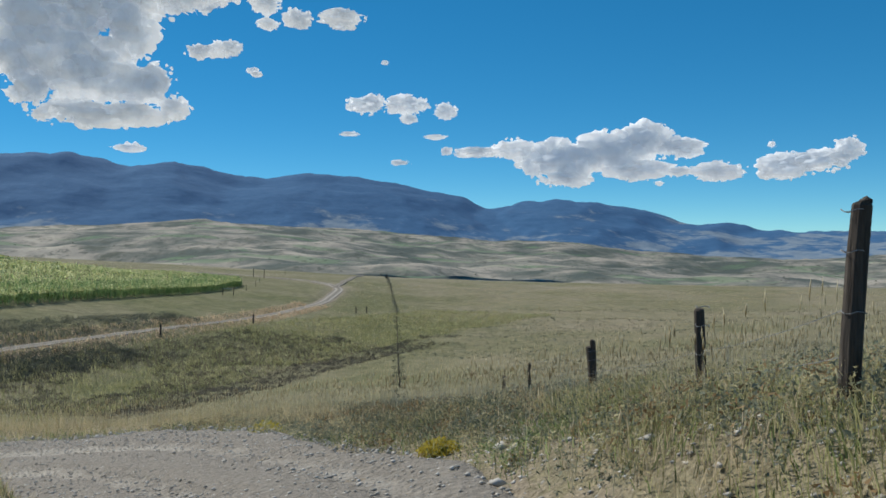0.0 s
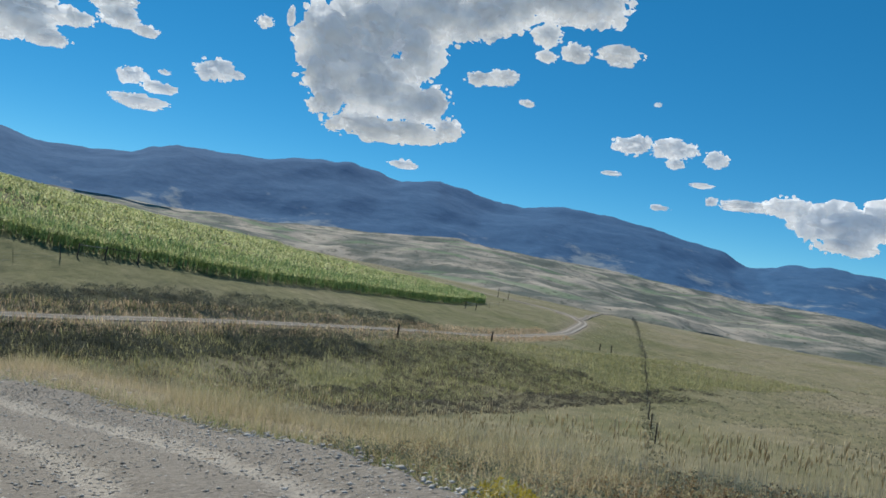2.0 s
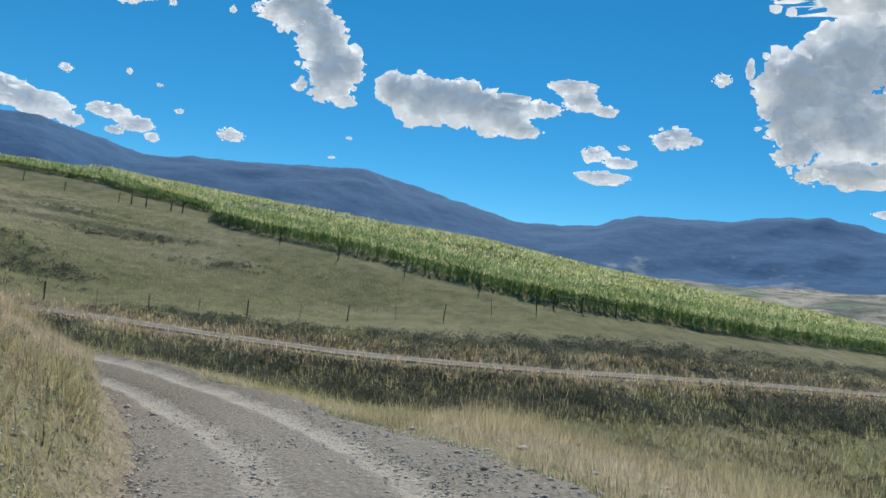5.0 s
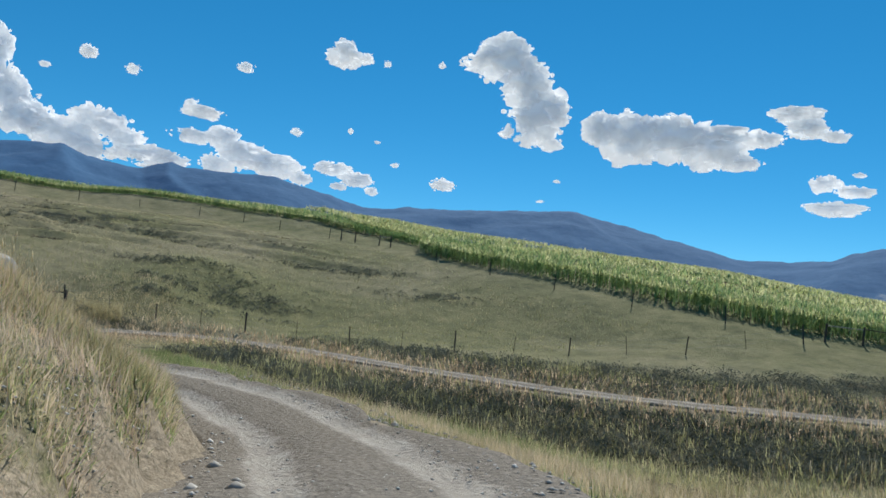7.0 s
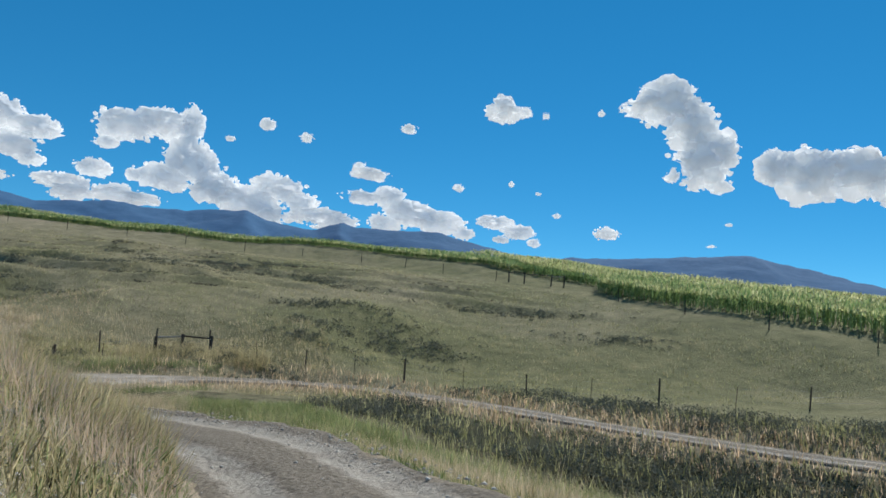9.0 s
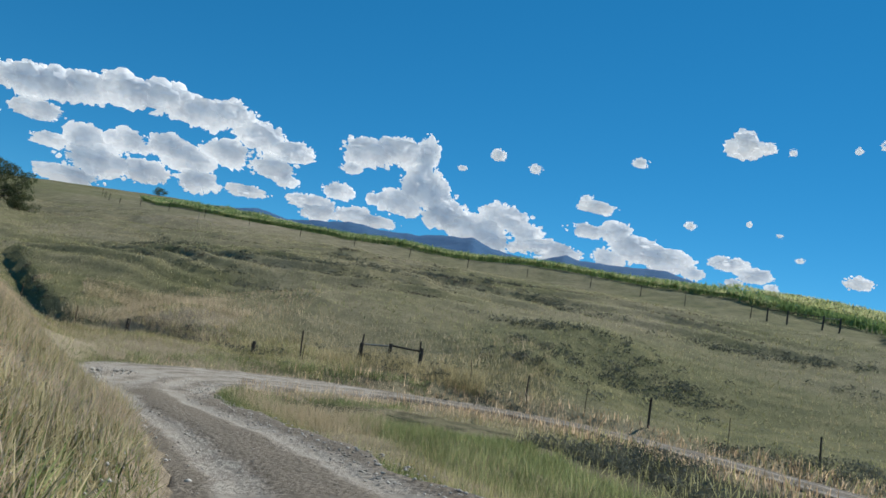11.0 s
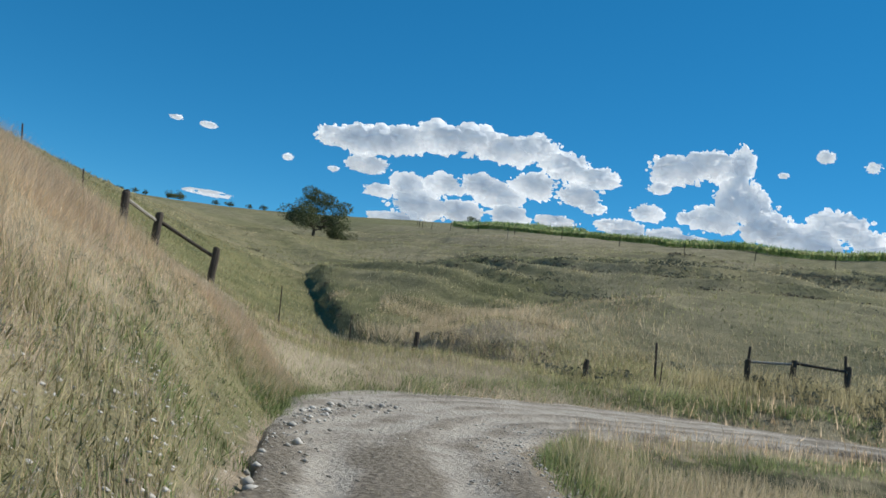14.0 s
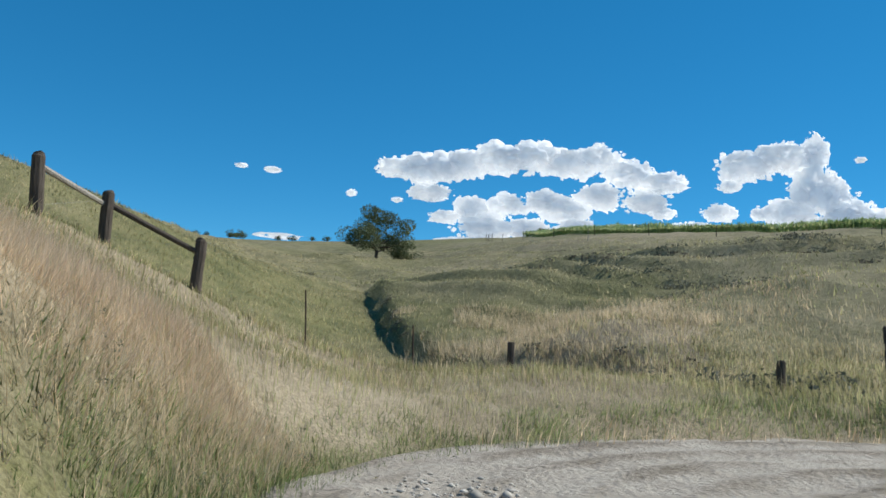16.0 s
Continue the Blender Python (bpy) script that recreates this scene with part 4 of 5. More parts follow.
def brace(spots, label, tops=1.25, radius=0.075, name="fence_brace", rail=0.9):
    """Stout posts joined by rails near their tops."""
    x0, y0 = spots[0]
    root = thing(name, (x0, y0, height(x0, y0)), label, "fence", "fence braces")
    base = Vector(root.location)
    at = []
    for i, (x, y) in enumerate(spots):
        z = height(x, y)
        part("post", post_mesh(tops, radius, 40 + i), WOOD, root, lean(x - base.x, y - base.y, z - base.z, 3, 60 * i, i))
        at.append(Vector((x, y, z)) - base)
    for i, (a, b) in enumerate(zip(at, at[1:])):
        up = Vector((0, 0, tops * rail))
        mid = (a + b) / 2 + up - Vector((0, 0, 0.03))
        me = tube([a + up, mid, b + up * 0.94], [radius * 0.5, radius * 0.47, radius * 0.45], 8, "rail", True, 0.05, i)
        part("rail", me, PALE_WOOD if i == 0 else WOOD, root)
    for i, (a, b) in enumerate(zip(at, at[1:])):
        part("wire", wire_mesh(a + Vector((0, 0, 0.15)), b + Vector((0, 0, tops * 0.85)), 0.0), WIRE, root)
    return root


def lone_post(x, y, h, r, label, steel=False, tilt=3.0, toward_deg=0.0):
    if steel:
        me = tube([(0, 0, -0.4), (0, 0, h * 0.5), (0.01, 0, h)], [0.02, 0.02, 0.018], 5, "steel_post")
    else:
        me = post_mesh(h, r, int(abs(x * 7 + y * 3)))
    me.materials.append(STEEL if steel else WOOD)
    ob = new("fence_post", me)
    ob.matrix_world = lean(x, y, height(x, y), tilt, toward_deg)
    return tagged(ob, label, "post", "fence posts")


# ---- fences ----
def build_fences():
    spots = [(2.38, 4.6, 1.18), (2.58, 7.9, 0.94), (2.2, 11.7, 0.66)]
    fence(spots, "barbed wire fence on weathered posts beside the dirt road", seed=1, stout=1.0, strands=(0.3, 0.6))
    fence([(2.2, 11.7, 0.78), (1.8, 16.6, 0.85), (1.6, 21.5, 0.75)], "sagging barbed wire fence in tall grass below the road", seed=2)
    line = [(-20.8 + (282.7 - y) * 0.0865, y) for y in range(138, 290, 9)] + [(-8.3 + (138 - y) * 0.062, y) for y in range(52, 132, 9)][::-1]
    line.sort(key=lambda p: p[1])
    fence(line, "long wire fence crossing the open meadow", seed=3, wires=True, strands=(0.5, 1.0))
    fence([(-68.4, 29.8), (-64.3, 35.5), (-61.0, 41.2), (-60.2, 49.0), (-56.2, 55.0), (-55.2, 64.0)], "wire fence with leaning posts above the valley track", seed=4, steel_between=1, strands=(0.4, 0.7, 1.0))
    fence([(-68.4, 29.8), (-70.8, 24.5), (-72.4, 19.1)], "short wire fence run joining a wooden brace", seed=5, steel_between=1, strands=(0.4, 0.7, 1.0))
    brace([(-71.75, 16.2), (-72.4, 17.5), (-72.4, 19.1)], "weathered wooden fence brace standing in tall grass", tops=0.82, radius=0.095)
    fence([(-71.75, 16.2), (-70.2, 13.6)], "low wire fence with short posts near the hairpin", seed=6, steel_between=0, strands=(0.3, 0.6))
    brace([(-58.8, 1.7), (-60.5, 1.1), (-61.9, 2.1)], "dark wooden fence brace with pale rails on the slope", tops=1.0, radius=0.115, rail=0.8)
    for x, y, h, t in ((-64.0, 3.2, 1.15, 8), (-66.0, 4.6, 1.05, 8), (-56.6, 2.8, 1.2, 9), (-54.6, 3.3, 1.2, 10), (-69.0, 14.0, 0.8, 8)):
        lone_post(x, y, h, 0.02, "thin leaning steel fence post on the grassy slope", True, t, 20)
    for x, y, h in ((-67.75, 6.1, 0.98), (-68.5, 11.8, 0.6)):
        lone_post(x, y, h, 0.09, "short square weathered post in tall grass near the hairpin", tilt=1)
    for x, y in ((-30.0, 83.5), (-24.5, 101.4)):
        lone_post(x, y, 1.15, 0.1, "short dark wooden post beside the valley track", tilt=1)
    for x, y in ((-12.9, 131.5), (-14.5, 130)):
        lone_post(x, y, 1.1, 0.09, "dark wooden gate post in the meadow", tilt=1)
    brace([(-101.16, 51.06), (-102.08, 50.0), (-104.21, 47.81), (-105.71, 46.57)], "wooden corner brace beside the tall green crop")
    edge = [(x, y) for x, y, _ in BROW_EDGE]
    fence(edge, "wire fence along the edge of the crop field", seed=7, strands=(0.4, 0.7, 1.0))
    west = [(x, y) for x, y, _ in WEST_EDGE]
    fence(west, "wire fence on the brow of the hill", seed=8, strands=(0.5, 1.0))
    brace([(-55.6, 66.4), (-54.4, 68.6), (-52.9, 71.4)], "wooden gate brace at the corner of the crop field")
    brace([(-38.6, 137.8), (-37.6, 141.2)], "low wooden corner brace of the field fence", tops=1.3)
    brace([(-47.4, 196.6), (-44.9, 197.4)], "tall wooden gateway at the far corner of the crop", tops=2.2, rail=0.97)
    fence([(-37.6, 141.2), (-38.0, 152), (-39.5, 166), (-42, 180), (-44.9, 197.4), (-45.4, 226)], "field fence running past the bend of the track", seed=9)
    stake = tube([(0, 0, -0.3), (0, 0, 1.0), (0.02, 0, 2.0)], [0.07, 0.065, 0.06], 8, "stake")
    stake.materials.append(PALE_WOOD)
    ob = new("leaning_stake", stake)
    ob.matrix_world = lean(-133.0, -17.9, height(-133.0, -17.9), 14, 30) @ Matrix.Scale(0.62, 4)
    tagged(ob, "bleached leaning pole on the brow of the hill", "pole")


def offset_line(points, step, d):
    q = dense(points, step)
    s = side(q, d, 0)
    return s


BROW_PTS = [(-43.5, 176, 0), (-40.5, 168, 0), (-39.2, 142, 0), (-43.2, 108, 0), (-48.5, 76, 0), (-54.5, 66.9, 0), (-76.4, 58.2, 0), (-98.5, 51.0, 0)]
BROW_EDGE = offset_line(BROW_PTS[5:], 6.5, 1.0)[1:-1]
WEST_EDGE = offset_line([(-107.0, 45.5, 0), (-113.4, 40.9, 0), (-124.3, 35.4, 0), (-129.5, 24, 0), (-134, 5, 0), (-140, -20, 0), (-152, -38, 0), (-179, -56, 0)], 7.0, 0.0)


# ---- plants ----
def blades(p, h, w, rng, bend=0.35, simple=False, comb=None):
    """Grass blades standing at points p, each bent to one side. Returns vertices and triangles."""
    n = len(p)
    a = rng.uniform(0, 2 * np.pi, n) if comb is None else comb + rng.normal(size=n) * 1.3
    d = np.c_[np.cos(a), np.sin(a), np.zeros(n)]
    a = a if comb is None else rng.uniform(0, 2 * np.pi, n)
    s = np.c_[-np.sin(a), np.cos(a), np.zeros(n)] * (w / 2)[:, None]
    k = rng.uniform(0.1, 1.0, n) * bend
    tip = p + d * (h * k)[:, None] + np.c_[np.zeros((n, 2)), h * np.sqrt(np.maximum(1 - k * k, 0.1))]
    if simple:
        v = np.stack([p - s, p + s, tip], 1).reshape(-1, 3)
        f = np.arange(3 * n).reshape(n, 3)
        return v, f
    mid = p + d * (h * k * 0.32)[:, None] + np.c_[np.zeros((n, 2)), h * 0.55]
    v = np.stack([p - s, p + s, mid - s * 0.75, mid + s * 0.75, tip], 1).reshape(-1, 3)
    b = (np.arange(n) * 5)[:, None]
    f = np.concatenate([b + (0, 1, 3), b + (0, 3, 2), b + (2, 3, 4)], 0)
    return v, f


def soft_normals(v, per, rng):
    """Blades catch the light like the turf that they stand in."""
    n = len(v) // per
    d = np.c_[rng.normal(size=(n, 2)) * 0.5, np.ones(n)]
    return np.repeat(d / np.linalg.norm(d, axis=1)[:, None], per, 0)


def on_land(x, y, sink=0.03):
    return np.c_[x, y, land(x, y) - sink]


def beside(rng, n, line, lo, hi, near=1.0, span=None):
    """n places beside a line, lo to hi metres to its left (negative: right), thicker toward lo."""
    k0, k1 = span or (0, len(line) - 1)
    k = rng.integers(k0, k1, n)
    t = np.gradient(line[:, :2], axis=0)
    t /= np.hypot(*t.T)[:, None]
    d = lo + (hi - lo) * rng.uniform(0, 1, n) ** near
    q = line[k] + 0
    x = q[:, 0] - t[k, 1] * d + rng.uniform(-0.4, 0.4, n)
    y = q[:, 1] + t[k, 0] * d + rng.uniform(-0.4, 0.4, n)
    return x, y


GULLY_FINE = dense(GULLY_LINE, 0.4)


def off_road(x, y, gap_u=2.0, gap_l=1.5):
    du, zu, cu = to_line(x, y, UPPER, 2)
    du = np.where(cu < 0, du - shoulder(zu), du + inner(x) - swing(x, y))
    dl, _, cl = to_line(x, y, LOWER, 2)
    dl = dl - np.where(cl > 0, swing(x, y), 0)
    return (du > gap_u) & (dl > gap_l)


def grass(name, x, y, lo, hi, width, mat, label, seed, bend=0.45, simple=False, even=True):
    if even:
        rng0 = np.random.default_rng(seed + 500)
        m = np.hypot(x - 1.8, (y - 6.6) * 0.7) > 0.2 + 0.5 * rng0.uniform(0, 1, len(x))
        x, y = x[m], y[m]
    rng = np.random.default_rng(seed)
    p = on_land(x, y)
    n = len(p)
    clump = waves(x, y, 0.5, 38, 2)
    h = rng.uniform(lo, hi, n) * (1 + 0.35 * waves(x, y, 2.5, 31, 2)) * (1 + 0.35 * clump)
    comb = 2.5 * waves(x, y, 1.1, 39, 2) + 4.0
    far = np.clip(to_line(x, y, UPPER, 2)[0] / 12, 0.8 if name in ("bank_grass", "bank_foot_weeds") else 0.5, 1.6) if name not in ("meadow_grass", "hillside_grass") else 1.0
    v, f = blades(p, h, np.full(n, width) * far * rng.uniform(0.6, 1.3, n), rng, bend, simple, comb)
    ob = mesh_object(name, v, f, mat, shade=False, normals=None if name == "bank_grass" else soft_normals(v, 3 if simple else 5, rng))
    return tagged(ob, label, "grass", kind="stuff")


def at_x(line, x):
    return int(np.argmin(np.abs(line[:, 0] - x)))


def at_y(line, y):
    return int(np.argmin(np.abs(line[:, 1] - y)))


def build_grass():
    rng = np.random.default_rng(7)
    j0, j1 = at_x(UPPER, -2), len(UPPER) - 1
    i0 = int(np.argmin(np.abs(UPPER[:, 1] + 6)))

    def keep(x, y, gu=2.0, gl=1.5):
        m = off_road(x, y, gu, gl)
        return x[m], y[m]

    def dry_part(x, y, n):
        """The dry cover thins out at the foot of the bank and past the hairpin."""
        du = to_line(x, y, UPPER, 2)[0]
        some = np.where(x < -52, 0.08 + 0.92 * smooth(2.3, 3.7, du), 0.12 + 0.88 * smooth(2.0, 4.6, du))
        return rng.uniform(0, 1, n) < some * (0.05 + 0.95 * smooth(-62, -58.5, x))

    # the dry bank above the road
    x, y = beside(rng, 330000, UPPER, 1.2, 15, 1.35, (j0, j1))
    x, y = keep(x, y, 2.0)
    m = dry_part(x, y, len(x))
    x, y = x[m], y[m]
    grass("bank_grass", x, y, 0.16, 0.38, 0.0095, STRAW, "dry straw-coloured grass covering the bank", 1, 0.95, True)
    x, y = beside(rng, 9000, UPPER, 1.2, 5, 1.5, (j0, at_x(UPPER, -49)))
    x, y = keep(x, y, 2.2)
    grass("bank_weeds", x, y, 0.12, 0.34, 0.022, OLIVE, "olive weeds among dry grass on the bank", 2, 0.9)
    x, y = beside(rng, 105000, UPPER, 1.2, 6.5, 1.1, (at_x(UPPER, -18), at_x(UPPER, -50)))
    x, y = keep(x, y, 1.9)
    g = waves(x, y, 1.0, 61, 2) + rng.uniform(-0.4, 0.4, len(x))
    grass("bank_grass", x[g > 0.1], y[g > 0.1], 0.14, 0.36, 0.012, BROWNGRASS, "brown seeding weeds on the foot of the bank", 41, 0.9, True)
    grass("bank_foot_weeds", x[g <= 0.1], y[g <= 0.1], 0.12, 0.34, 0.014, OLIVE, "olive weeds on the foot of the bank", 42, 0.9, True)
    # brown heads in a band along the bank, and green growth at its foot
    x, y = beside(rng, 52000, UPPER, 3.6, 7.0, 1.0, (at_x(UPPER, -38), j1))
    m = waves(x, y, 3.0, 36, 2) > -0.1
    grass("bank_grass", x[m], y[m], 0.16, 0.38, 0.0095, BROWNGRASS, "brown seeding grass in a band on the bank", 18, 0.9, True)
    x, y = beside(rng, 80000, UPPER, 1.1, 3.6, 1.2, (at_x(UPPER, -20), j1))
    m = off_road(x, y, 1.85, 1.5) & (waves(x, y, 1.6, 37, 2) > -0.6) & (rng.uniform(0, 1, len(x)) < 0.4 + 0.6 * smooth(-47, -52, x))
    grass("bank_foot_weeds", x[m], y[m], 0.07, 0.22, 0.02, WEED, "green weeds along the foot of the bank", 19, 0.95, True)
    x, y = beside(rng, 70000, UPPER, 2.2, 8.5, 1.1, (at_x(UPPER, -44), j1))
    x, y = keep(x, y, 2.1)
    m = dry_part(x, y, len(x))
    x, y = x[m], y[m]
    grass("bank_grass", x, y, 0.16, 0.4, 0.010, TAN, "thick tan grass on the bank above the hairpin", 34, 0.75, True)
    # the hill past the hairpin
    x, y = rng.uniform(-86, -46, 110000), rng.uniform(-20, 14, 110000)
    m = off_road(x, y, 3.8, 3.8) & (y < 11) & (np.hypot(x + 58, y - 12) < 30)
    m = m & ((y > 1.4) | (x > -52)) & (rng.uniform(0, 1, 110000) < np.interp(x, [-68, -62, -57], [0.3, 0.35, 1.0]))
    grass("hill_grass", x[m], y[m], 0.12, 0.34, 0.013, STRAW, "dry pale grass on the hill beyond the hairpin", 3, 0.98, True)
    x, y = rng.uniform(-90, -54, 50000), rng.uniform(-22, 2, 50000)
    m = to_line(x, y, SCARP)[2] < 0
    grass("back_slope_grass", x[m], y[m], 0.06, 0.16, 0.02, OLIVE, "short olive grass on the slope behind the fence", 17, 0.95, True)
    x, y = rng.uniform(-76, -55, 46000), rng.uniform(1, 17, 46000)
    m = off_road(x, y, 2.1, 1.7) & (to_line(x, y, UPPER[-60:], 2)[0] < 16)
    grass("hairpin_grass", x[m], y[m], 0.1, 0.26, 0.013, GREENGRASS, "green grass at the foot of the hairpin", 4, 0.5)
    x, y = rng.uniform(-72, -54, 170000), rng.uniform(5, 20, 170000)
    d = np.minimum(to_line(x, y, UPPER, 2)[0], to_line(x, y, LOWER, 2)[0]) - swing(x, y)
    m = (d > 1.7) & (d < 3.6) & (rng.uniform(0, 1, 170000) < smooth(3.7, 2.3, d)) & (waves(x, y, 1.4, 52, 2) > -0.6)
    grass("roadside_weeds", x[m], y[m], 0.10, 0.25, 0.022, WEED, "low green weeds round the outside of the hairpin", 31, 0.95, True)
    x, y = rng.uniform(-76, -62, 26000), rng.uniform(2, 26, 26000)
    m = off_road(x, y, 2.1, 1.8)
    grass("tall_grass", x[m], y[m], 0.12, 0.3, 0.012, OLIVE, "tall olive and tan grass along the fence", 5, 0.6)
    x, y = rng.uniform(-80, -62, 9000), rng.uniform(-3, 26, 9000)
    m = off_road(x, y, 4.6, 4.2)
    grass("tall_grass", x[m], y[m], 0.2, 0.5, 0.011, TAN, "tall straw-coloured grass along the fence", 6, 0.8)
    # the verge below the road
    x, y = beside(rng, 70000, UPPER, -2.2, -9, 1.2, (i0, j1))
    x, y = keep(x, y)
    grass("verge_grass", x, y, 0.12, 0.36, 0.011, OLIVE, "olive and tan grass on the road verge", 7, 0.8)
    x, y = beside(rng, 70000, UPPER, -2.5, -7, 1.0, (i0, j1))
    x, y = keep(x, y, 2.3)
    m = (waves(x, y, 7, 33, 2) > -0.25) & (rng.uniform(0, 1, len(x)) < np.interp(x, [-24, -15, -8], [1, 0.4, 0.15]))
    grass("verge_grass", x[m], y[m], 0.18, 0.5, 0.011, TAN, "tall dry grass on the road verge", 8, 0.75)
    x, y = beside(rng, 60000, UPPER, -8.5, -22, 1.1, (i0, at_x(UPPER, -40)))
    x, y = keep(x, y, 8, 3)
    grass("slope_grass", x, y, 0.2, 0.45, 0.016, OLIVE, "olive grass on the slope below the road", 16, 0.7, True)
    x, y = beside(rng, 22000, UPPER, -1.9, -4.2, 1.5, (i0, j1))
    x, y = keep(x, y, 1.9)
    grass("roadside_weeds", x, y, 0.08, 0.26, 0.02, WEED, "low green weeds along the road edge", 9, 0.9)
    x, y = beside(rng, 60000, UPPER, -3.5, -11, 1.0, (at_y(UPPER, 9), at_x(UPPER, -24)))
    x, y = keep(x, y, 2.1)
    m = (x > -26) & (waves(x, y, 3, 46, 2) > -0.5) & (rng.uniform(0, 1, len(x)) < np.interp(x, [-24, -15, -8], [1, 0.4, 0.2]))
    grass("verge_grass", x[m], y[m], 0.15, 0.42, 0.012, TAN, "tan grass beyond the gravel shoulder", 26, 0.8, True)
    x, y = beside(rng, 16000, UPPER, 1.9, 3.4, 1.3, (j0, j1))
    x, y = keep(x, y, 1.9)
    grass("roadside_weeds", x, y, 0.06, 0.22, 0.022, GREENGRASS, "low grey-green weeds beside the gravel", 10, 0.9)
    # the wedge of ground between the two roads: weeds, a dry strip, then rank green
    x, y = beside(rng, 16000, UPPER, -2.0, -3.8, 1.2, (at_x(UPPER, -33), j1))
    x, y = keep(x, y, 2.0, 1.6)
    m = waves(x, y, 1.5, 48, 2) > -0.45
    grass("roadside_weeds", x[m], y[m], 0.08, 0.24, 0.022, WEED, "green weeds on the inside of the bend", 27, 0.95, True)
    x, y = beside(rng, 34000, UPPER, -6.0, -11.5, 1.0, (at_x(UPPER, -33), at_x(UPPER, -56)))
    x, y = keep(x, y, 5.0, 1.7)
    grass("valley_grass", x, y, 0.2, 0.5, 0.02, WEED, "rank dark green grass between the two roads", 28, 0.8, True)
    # tall tan grass along the gravel shoulder
    x, y = beside(rng, 36000, UPPER, -4.5, -8.5, 1.0, (at_x(UPPER, -5), at_x(UPPER, -27)))
    x, y = keep(x, y, 2.2)
    m = waves(x, y, 2.2, 49, 2) > -0.35
    grass("verge_grass", x[m], y[m], 0.3, 0.65, 0.012, OLIVE, "tall tan grass along the gravel shoulder", 29, 0.7, True)
    x, y = beside(rng, 1900, UPPER, -5.0, -9.0, 1.0, (at_x(UPPER, -4), at_x(UPPER, -26)))
    m = off_road(x, y, 2.5, 2)
    seed_heads(x[m], y[m], 0.55, 0.95, 30)
    # grass round the near fence posts
    x, y = rng.uniform(1.2, 6.0, 26000), rng.uniform(2.0, 11.0, 26000)
    x, y = keep(x, y, 2.05)
    t = waves(x, y, 1.2, 53, 2) + rng.uniform(-0.4, 0.4, len(x))
    for n, (sel, mat, label) in enumerate(((t > 0.4, TAN, "tan grass round the near fence posts"), (t <= 0.4, GREENGRASS, "green grass round the near fence posts"))):
        grass("fence_line_grass", x[sel], y[sel], 0.10, 0.32, 0.012, mat, label, 32 + n, 0.75)
    # valley floor, both banks of the track
    x, y = beside(rng, 60000, GULLY_FINE, -11, 13, 1.0)
    x, y = keep(x, y, 3.5, 1.4)
    grass("valley_grass", x, y, 0.25, 0.6, 0.03, GREENGRASS, "rank green grass in the valley floor", 11, 0.7, True)
    k1 = at_y(LOWER, 140)
    x, y = beside(rng, 30000, LOWER, -3.2, 3.2, 1.0, (0, k1))
    x, y = keep(x, y, 2.2, 1.2)
    grass("track_verge_grass", x, y, 0.2, 0.5, 0.025, STRAW, "dry grass fringing the valley track", 12, 0.6)
    # the open meadow and the far hillside, in coarser tufts
    r = np.sqrt(rng.uniform(0, 1, 90000)) * 210
    a = rng.uniform(-0.75, 0.65, 90000)
    x, y = np.sin(a) * r + 2, np.cos(a) * r + 4
    m = (to_line(x, y, GULLY)[1] < 0) & off_road(x, y, 6, 2) & (x > np.interp(y, [0, 30, 80, 140, 230], [3, -2, -18, -20, -28]))
    g = rng.uniform(0, 1, len(x)) < 0.28
    grass("meadow_grass", x[m & g], y[m & g], 0.1, 0.26, 0.05, TAN, "short straw-coloured meadow grass", 43, 0.7, True)
    m = m & ~g
    grass("meadow_grass", x[m], y[m], 0.12, 0.34, 0.05, OLIVE, "short dry and green meadow grass", 13, 0.7, True)
    x, y = rng.uniform(-150, -62, 110000), rng.uniform(-60, 66, 110000)
    e = to_line(x, y, BROW)[2]
    m = (e > 3) & off_road(x, y, 9, 3)
    x, y = x[m], y[m]
    g = waves(x, y, 12, 34, 3) + rng.uniform(-0.5, 0.5, len(x))
    grass("hillside_grass", x[g > 0], y[g > 0], 0.1, 0.28, 0.045, OLIVE, "dry grass tufts on the far hillside", 14, 0.7, True)
    grass("hillside_grass", x[g <= 0], y[g <= 0], 0.1, 0.28, 0.05, GREENGRASS, "green grass tufts on the far hillside", 15, 0.7, True)
    # rank growth before the wooden brace
    x, y = rng.uniform(-72.6, -69.8, 5000), rng.uniform(14.5, 22.5, 5000)
    m = off_road(x, y, 3, 2.2)
    grass("tall_grass", x[m], y[m], 0.35, 0.75, 0.012, OLIVE, "rank tall grass in front of the wooden brace", 25, 0.5)
    # pale seed heads standing above the verge
    x, y = beside(rng, 3000, UPPER, -5.0, -10.5, 0.9, (i0, at_x(UPPER, -24)))
    m = (waves(x, y, 5, 35, 2) > -0.2) & off_road(x, y, 3.5, 2) & ((x < 1) | (rng.uniform(0, 1, len(x)) < 0.25))
    seed_heads(x[m], y[m], 0.55, 1.0, 21)
    seed_heads(rng.uniform(0.8, 3.6, 110), rng.uniform(5.0, 13.0, 110), 0.45, 0.9, 24)
    x, y = beside(rng, 1300, UPPER, -7.2, -9.6, 1.0, (at_y(UPPER, 7), at_x(UPPER, -7)))
    m = waves(x, y, 2.5, 63, 2) > -0.3
    seed_heads(x[m], y[m], 0.6, 1.0, 44)
    x, y = rng.uniform(-83, -70, 30000), rng.uniform(-7, 9, 30000)
    c = to_line(x, y, SCARP)
    m = (c[2] > 0) & (c[0] < 7.5) & (waves(x, y, 4, 45, 2) > 0.05)
    grass("terrace_grass", x[m], y[m], 0.2, 0.5, 0.013, TAN, "pale tall grass on the terrace above the eroded bank", 20, 0.8, True)
